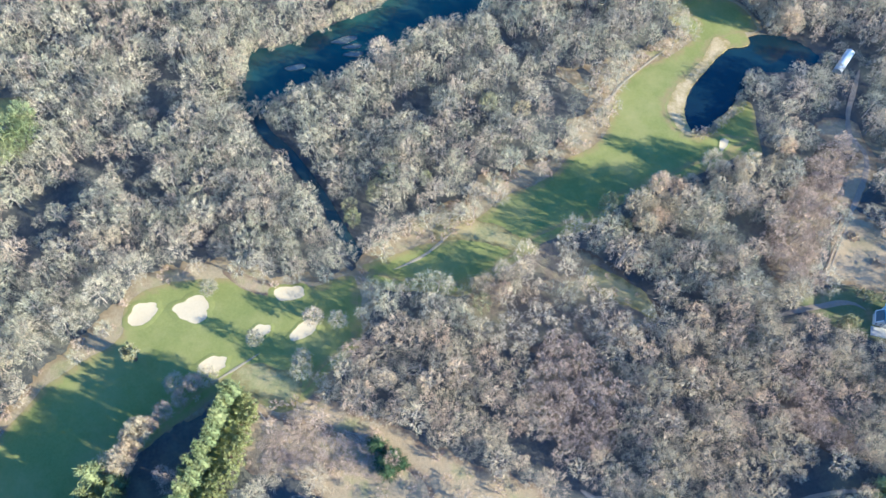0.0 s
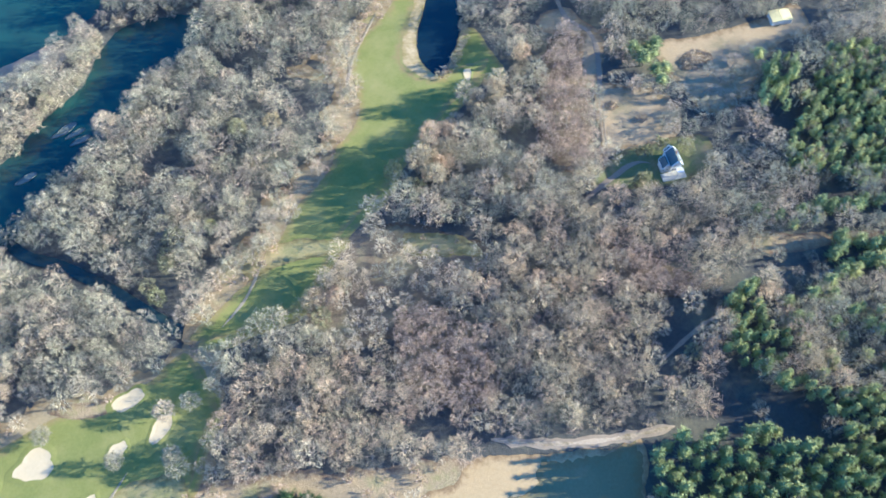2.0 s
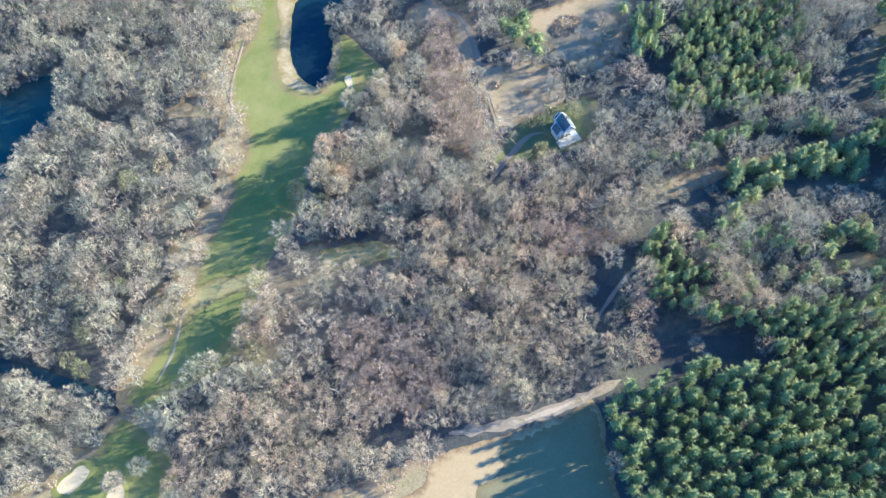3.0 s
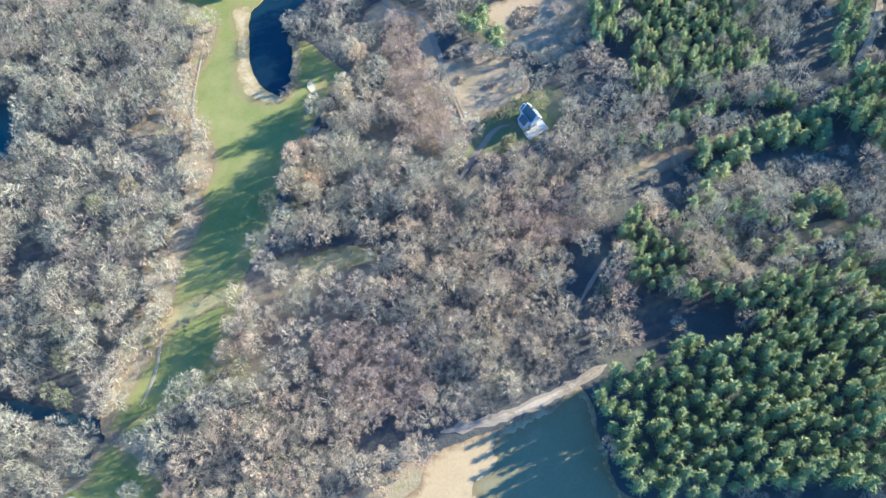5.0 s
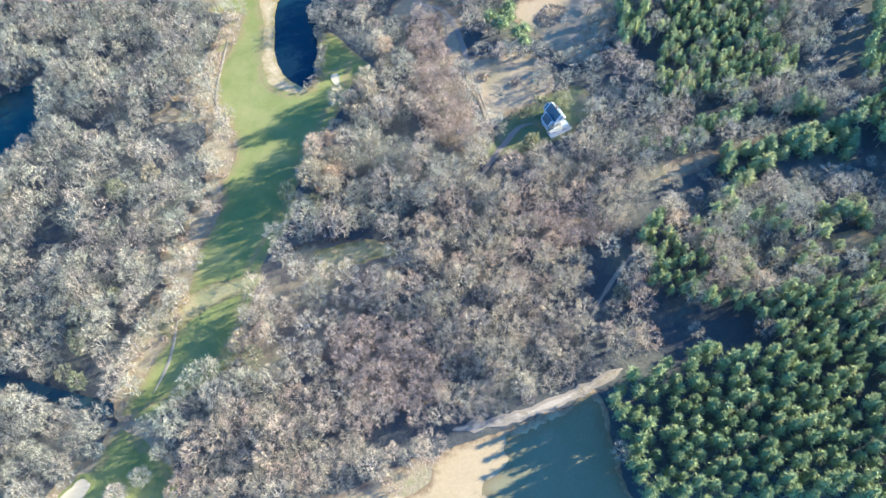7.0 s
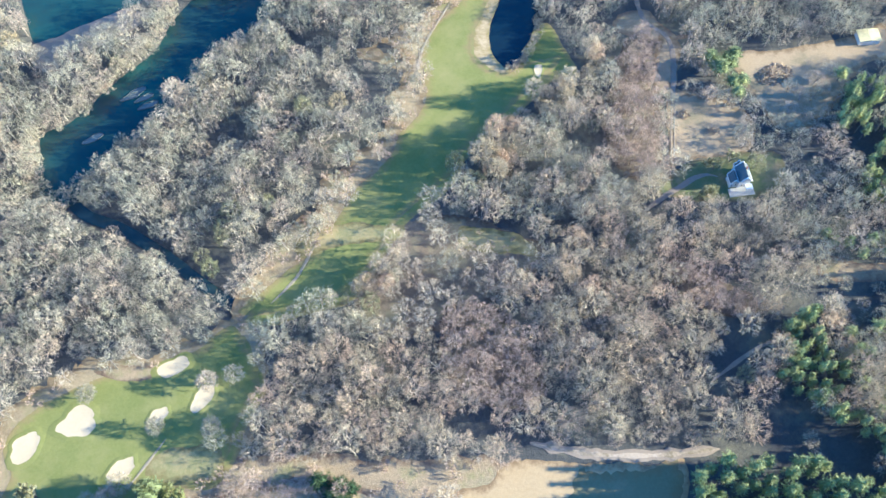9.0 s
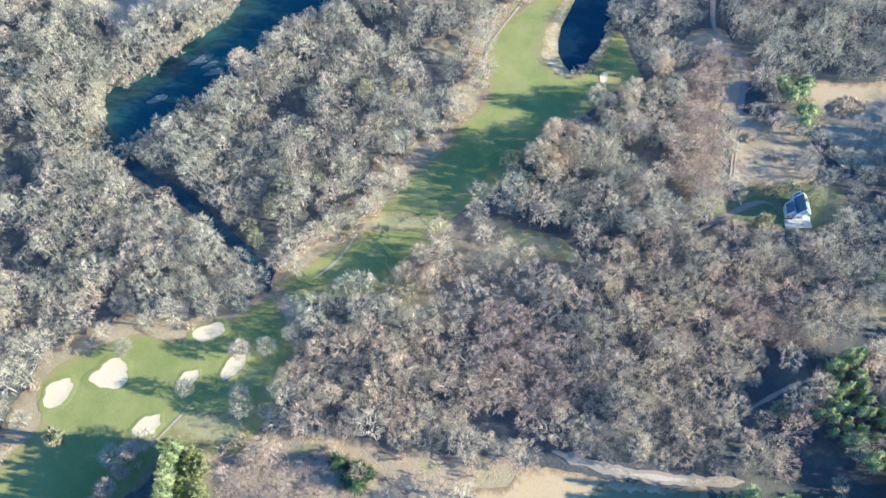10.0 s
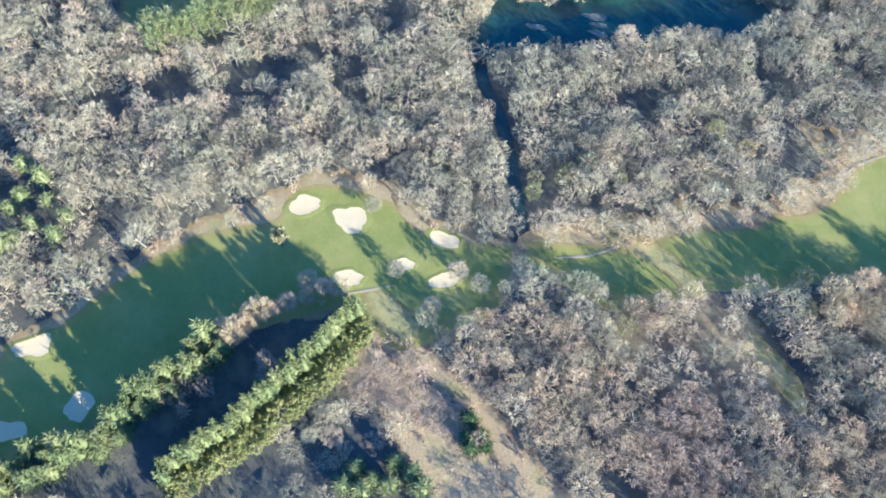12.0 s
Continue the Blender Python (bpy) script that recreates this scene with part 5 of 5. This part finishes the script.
tree_things("pine_tree", ROW_PINES, place(STRIP_PINES, 25, (0.8, 1.1), (0.62, 0.82)), PALE_NEEDLES, "low green pine beside the cut strip", "tree", "pines of the cut strip")

GREEN_SPOTS = [(156.4, 54.2), (151.1, 52.8), (187.4, 42.5), (185.0, 38.0), (202.9, 9.2), (208.3, 8.9), (218.1, 3.7), (217.1, -0.6), (212.2, -9.7), (217.6, -13.7), (168.0, 17.3), (189.8, 5.7), (164.6, 36.6), (239.1, 51.2), (243.8, 50.2), (236.0, 54.0)]
tree_things("pine_tree", ROW_PINES, place(GREEN_SPOTS, 45, (0.75, 1.0), (0.7, 0.85)), PALE_NEEDLES, "single pale green pine among bare trees", "tree", "single pines")

# bushes
EVERGREEN_BUSHES = [bush(500 + s, height=4.5, radius=2.4, stems=10, twigs=16, twig=1.0, wide=0.42) for s in range(3)]
tree_things("evergreen_bush", ROW_PINES, place(DARK_BUSHES, 21, (0.85, 1.15), (0.34, 0.44)), DARK_NEEDLES, "dark evergreen bush on the dry ground", "bush", "dark evergreen bushes")
tree_things("evergreen_bush", ROW_PINES, place(THICKET, 22, (1.0, 1.3), (0.5, 0.62)), ROW_NEEDLES, "yellow-green bush in a thicket", "bush", "yellow-green bushes")
tree_things("evergreen_bush", EVERGREEN_BUSHES, place(GARDEN_BUSHES, 23, (0.9, 1.3), (1.3, 1.7)), FRESH, "rounded green garden bush by the house", "bush", "garden bushes")
HEDGE_BUSHES = [bush(520 + s, height=5.6, radius=2.2, stems=18, twigs=17, twig=0.8, wide=0.28) for s in range(4)]
tree_things("hedge_shrub", HEDGE_BUSHES, place(np.concatenate([along(HEDGE_LINE, 2.2, 0.7, 9) + np.array([1.0, -1.1]), along(HEDGE_LINE, 2.4, 0.7, 10) + np.array([2.9, -3.2]), along(HEDGE_LINE, 2.6, 0.7, 11) + np.array([4.6, -5.0])]), 26, (1.0, 1.3), (0.9, 1.2)), HEDGE, "pale yellow-green shrub in a close hedge", "shrub", "shrubs of the hedge")
pts, rng = lattice(2.9, 1.3, (-310, -110, 360, 350), 4)
ok = any_in(THIN, pts) & (rng.uniform(size=len(pts)) < np.where(any_in(THIN[:1], pts), 0.38, 0.14)) & ~any_in(OPEN, pts)
bank = curve_through(RIVER_A)
rng_bank = np.random.default_rng(44)
bank = bank[rng_bank.uniform(size=len(bank)) < 0.75]
bank = bank + rng_bank.uniform(-3.4, 3.4, bank.shape)
bank = bank[(~inside(river_line, bank) | (rng_bank.uniform(size=len(bank)) < 0.35)) & inside(VIEWED, bank)]
stand("brush", BUSHES, spots_of(bank, rng_bank, (1.1, 1.9), (0.8, 1.2)), TWIGS, "grey leafless bushes along the river bank", "brush")
reeds = along([(106.5, 195.8), (113.5, 198.2), (121.8, 205.0), (128.6, 215.6), (132.6, 225.6)], 1.0, 1.1, 46)
stand("reeds", BUSHES, spots_of(reeds + np.array([-0.8, 0.8]), rng_bank, (0.8, 1.3), (0.6, 0.9)), TWIGS, "pale grey reeds along the pond's shaded bank", "reeds")
stand("brush", BUSHES, spots_of(pts[ok], rng, (0.6, 1.3), (0.6, 1.2)), BRUSH, "low brown leafless brush on dry ground", "brush")
pts, rng = lattice(4.2, 1.7, (-310, -110, 360, 350), 8)
ok = any_in(BRUSH_LAND, pts) & ~any_in(OPEN, pts)
ok &= ~inside(SCRUB_D, pts) | (rng.uniform(size=len(pts)) < 0.95)
young = spots_of(pts[ok], rng, (0.55, 0.8), (0.85, 1.1))
young[inside(SCRUB_D, young[:, :2]), 3] *= 0.36
stand("young_woods", BARE_MID, young, BRUSH, "pinkish-brown thicket of young bare trees", "woods")

# evergreens and thin trees mixed into the pine land and the near wood's foot
tree_things("bare_tree", BARE, place(MEADOW_TREES, 27, (0.8, 1.1), (0.42, 0.6)), TWIGS, "bare grey tree at the meadow's edge", "tree", "bare trees of the meadow")
tree_things("bare_tree", BARE, place(SHADE_TREES, 30, (0.75, 1.0), (0.45, 0.6)), TWIGS, "bare grey tree in the meadow's shade", "tree", "bare trees of the meadow")
tree_things("bare_tree", DENSE, place(FAIRWAY_END_TREES, 52, (0.65, 0.9), (0.75, 0.95)), WARM_TWIGS, "pale bare tree at the fairway's narrow end", "tree", "bare trees by the fairway")
tree_things("bare_tree", DENSE, place(HEDGE_FOOT_TREES, 53, (0.6, 0.85), (0.5, 0.66)), TWIGS, "low bare grey tree behind the hedge", "tree", "bare trees by the hedge")
tree_things("bare_tree", BARE, place(CLEARING_TREES, 51, (0.7, 0.95), (0.6, 0.75)), TWIGS, "bare grey tree at the end of the cut strip", "tree", "bare trees of the cut strip")
pts, rng = lattice(7.5, 2.5, (-310, -110, 360, 350), 6)
ok = inside(VIEWED, pts) & free(pts) & any_in(PINE_LAND[1:3], pts) & (rng.uniform(size=len(pts)) < 0.3)
stand("bare_woods", BARE, spots_of(pts[ok], rng, (0.7, 0.95), (0.9, 1.1)), TWIGS, "thin bare trees mixed with pines", "woods")


# ---- house ----
def box(bm, x0, y0, z0, x1, y1, z1):
    v = [bm.verts.new(p) for p in ((x0, y0, z0), (x1, y0, z0), (x1, y1, z0), (x0, y1, z0), (x0, y0, z1), (x1, y0, z1), (x1, y1, z1), (x0, y1, z1))]
    for f in ((3, 2, 1, 0), (4, 5, 6, 7), (0, 1, 5, 4), (1, 2, 6, 5), (2, 3, 7, 6), (3, 0, 4, 7)):
        bm.faces.new([v[i] for i in f])


def gable_walls(bm, x0, y0, x1, y1, eave, ridge):
    """A block whose ridge runs along y."""
    xm = (x0 + x1) / 2
    a = [bm.verts.new((x, y, z)) for y in (y0, y1) for x, z in ((x0, 0), (x1, 0), (x1, eave), (xm, ridge), (x0, eave))]
    bm.faces.new(a[:5])
    bm.faces.new(a[:4:-1])
    for i in range(5):
        j = (i + 1) % 5
        bm.faces.new((a[j], a[i], a[5 + i], a[5 + j]))


def roof_slope(bm, x_low, x_top, y0, y1, z_low, z_top, thick=0.22):
    """One pitch of a roof, a slab with thickness."""
    v = [bm.verts.new(p) for z in (0, thick) for p in ((x_low, y0, z_low + z), (x_low, y1, z_low + z), (x_top, y1, z_top + z), (x_top, y0, z_top + z))]
    for f in ((0, 1, 2, 3), (7, 6, 5, 4), (0, 4, 5, 1), (1, 5, 6, 2), (2, 6, 7, 3), (3, 7, 4, 0)):
        bm.faces.new([v[i] for i in f])
    bmesh.ops.recalc_face_normals(bm, faces=bm.faces)


def gabled_block(thing, x0, y0, x1, y1, eave, ridge, over=0.45):
    xm = (x0 + x1) / 2
    bm = bmesh.new()
    gable_walls(bm, x0, y0, x1, y1, eave, ridge)
    bmesh.ops.recalc_face_normals(bm, faces=bm.faces)
    wall = part("wall", bm, SIDING, thing, "white board siding")
    drop = over * (ridge - eave) / (xm - x0)
    for low in (x0 - over, x1 + over):
        bm = bmesh.new()
        roof_slope(bm, low, xm, y0 - over, y1 + over, eave - drop + 0.02, ridge + 0.02)
        slope = part("roof", bm, SHINGLES, thing, "grey shingle roof slope")
        for y in (y0 - over - 0.3, y1 + over - 0.3):
            bm = bmesh.new()
            roof_slope(bm, low, xm, y, y + 0.6, eave - drop - 0.02, ridge - 0.1, 0.42)
            part("fascia", bm, TRIM, slope, "white fascia board")
        bm = bmesh.new()
        edge = low - 0.3 if low < xm else low
        box(bm, edge, y0 - over, eave - drop - 0.05, edge + 0.5, y1 + over, eave - drop + 0.3)
        part("gutter", bm, TRIM, slope, "white gutter")
    for y, sign in ((y0, -1), (y1, 1)):
        for x in (xm - 1.8, xm + 1.0):
            window_on(wall, x, y, 1.0, sign)
    return wall


def window_on(wall, x, y, z, sign):
    bm = bmesh.new()
    box(bm, x, y - 0.06, z, x + 0.9, y + 0.06, z + 1.3)
    frame_ob = part("window", bm, TRIM, wall, "white framed window")
    bm = bmesh.new()
    box(bm, x + 0.08, y + sign * 0.05, z + 0.08, x + 0.82, y + sign * 0.08, z + 1.22)
    pane = part("pane", bm, GLASS, wall)
    return frame_ob


house = new("house")
house.location = (166.6, 113.7, 0)
house.scale = (0.58, 0.58, 1.08)
house.rotation_euler = (0, 0, radians(-14))
tagged(house, "white gabled house with dark grey shingle roofs", "house")
gabled_block(house, -3.6, -5.0, 4.4, 6.5, 4.6, 7.6)
gabled_block(house, -8.6, -4.0, -3.65, 3.2, 3.4, 5.6)
gabled_block(house, -2.6, 6.55, 2.4, 9.6, 3.6, 5.7)
bm = bmesh.new()
box(bm, 0.6, 1.0, 6.4, 1.5, 1.9, 8.9)
part("chimney", bm, BRICK, house, "red-brown brick chimney")
bm = bmesh.new()
box(bm, -9.5, -11.4, 0.0, 7.6, -5.05, 0.35)
part("terrace", bm, PAVING, house, "pale concrete terrace")
bm = bmesh.new()
box(bm, 0.8, -9.4, 2.55, 5.4, -5.3, 2.75)
roof = part("porch_roof", bm, TRIM, house, "flat white porch roof")
for x in (1.0, 5.1):
    bm = bmesh.new()
    box(bm, x, -9.2, 0.35, x + 0.16, -9.04, 2.55)
    part("post", bm, TRIM, house)

# ---- cream shed beyond the meadow ----
shed = new("shed")
shed.location = (251.8, 153.6, 0)
shed.scale = (1.0, 1.0, 1.0)
shed.rotation_euler = (0, 0, radians(-17.5))
tagged(shed, "small white shed with a cream metal roof", "shed")
bm = bmesh.new()
gable_walls(bm, -4.4, -2.9, 4.4, 2.9, 2.8, 3.2)
bmesh.ops.recalc_face_normals(bm, faces=bm.faces)
shed_wall = part("wall", bm, SIDING, shed, "white board wall")
for low in (-4.7, 4.7):
    bm = bmesh.new()
    roof_slope(bm, low, 0, -3.2, 3.2, 2.78, 3.24, 0.12)
    part("roof", bm, CREAM, shed, "cream metal roof slope")
bm = bmesh.new()
box(bm, -1.2, -2.98, 0.05, 1.2, -2.92, 2.3)
part("door", bm, TRIM, shed_wall, "white wide door")

# ---- white tunnel shed by the pond's far end ----
tunnel = new("tunnel_shed")
tunnel.location = (173.5, 233.8, 0)
tunnel.rotation_euler = (0, 0, radians(-36))
tagged(tunnel, "long white round-roofed tunnel shed among trees", "shed")
bm = bmesh.new()
n, length = 12, 6.6
ring = [[bm.verts.new((1.9 * math.cos(math.pi * i / n), y, 1.2 + 1.6 * math.sin(math.pi * i / n))) for i in range(n + 1)] for y in np.linspace(-length, length, 9)]
for a, b in zip(ring, ring[1:]):
    for i in range(n):
        bm.faces.new((a[i], a[i + 1], b[i + 1], b[i]))
bmesh.ops.recalc_face_normals(bm, faces=bm.faces)
bmesh.ops.solidify(bm, geom=bm.faces[:], thickness=0.06)
part("cover", bm, TRIM, tunnel, "white rounded cover")
bm = bmesh.new()
box(bm, -1.9, -length, 0.0, -1.8, length, 1.2)
part("side_wall", bm, BLUE_PANEL, tunnel, "pale blue side wall")
bm = bmesh.new()
box(bm, 1.8, -length, 0.0, 1.9, length, 1.2)
part("side_wall", bm, BLUE_PANEL, tunnel, "pale blue side wall")
for y in (-length, length - 0.08):
    bm = bmesh.new()
    base = [bm.verts.new((-1.9, y, 0)), bm.verts.new((1.9, y, 0))]
    arch = [bm.verts.new((1.85 * math.cos(math.pi * i / n), y, 1.2 + 1.55 * math.sin(math.pi * i / n))) for i in range(n + 1)]
    face = bm.faces.new(base + arch)
    bmesh.ops.solidify(bm, geom=[face], thickness=0.08)
    part("end_wall", bm, TRIM, tunnel, "white end wall")


# ---- heaps of cut branches in the meadow ----
def brush_heap(x, y, radius, height, seed):
    rng = np.random.default_rng(seed)
    verts, faces = [], []
    for _ in range(int(3.6 * radius ** 2) + 20):
        w, r = rng.uniform(0, 6.28), radius * math.sqrt(rng.uniform(0, 1))
        p = np.array([math.cos(w) * r, math.sin(w) * r * 0.6, max(0.1, height * (1 - (r / radius) ** 2)) * rng.uniform(0.2, 1)])
        d = rng.normal(size=3) * np.array([1, 1, 0.3])
        d /= np.linalg.norm(d)
        prism(verts, faces, p - d * 1.3, p + d * 1.3, 0.15, 0.06, 4)
    thing = mesh_object("brush_heap", verts, faces, [PALE_TWIGS])
    thing.location = (x, y, 0.1)
    return tagged(thing, "heap of cut brown branches on bleached grass", "branch heap", "branch heaps", kind="stuff")


brush_heap(206.0, 152.5, 8.0, 1.7, 31)
brush_heap(168.5, 138.0, 2.6, 1.4, 32)
brush_heap(161.3, 149.2, 2.4, 1.2, 33)
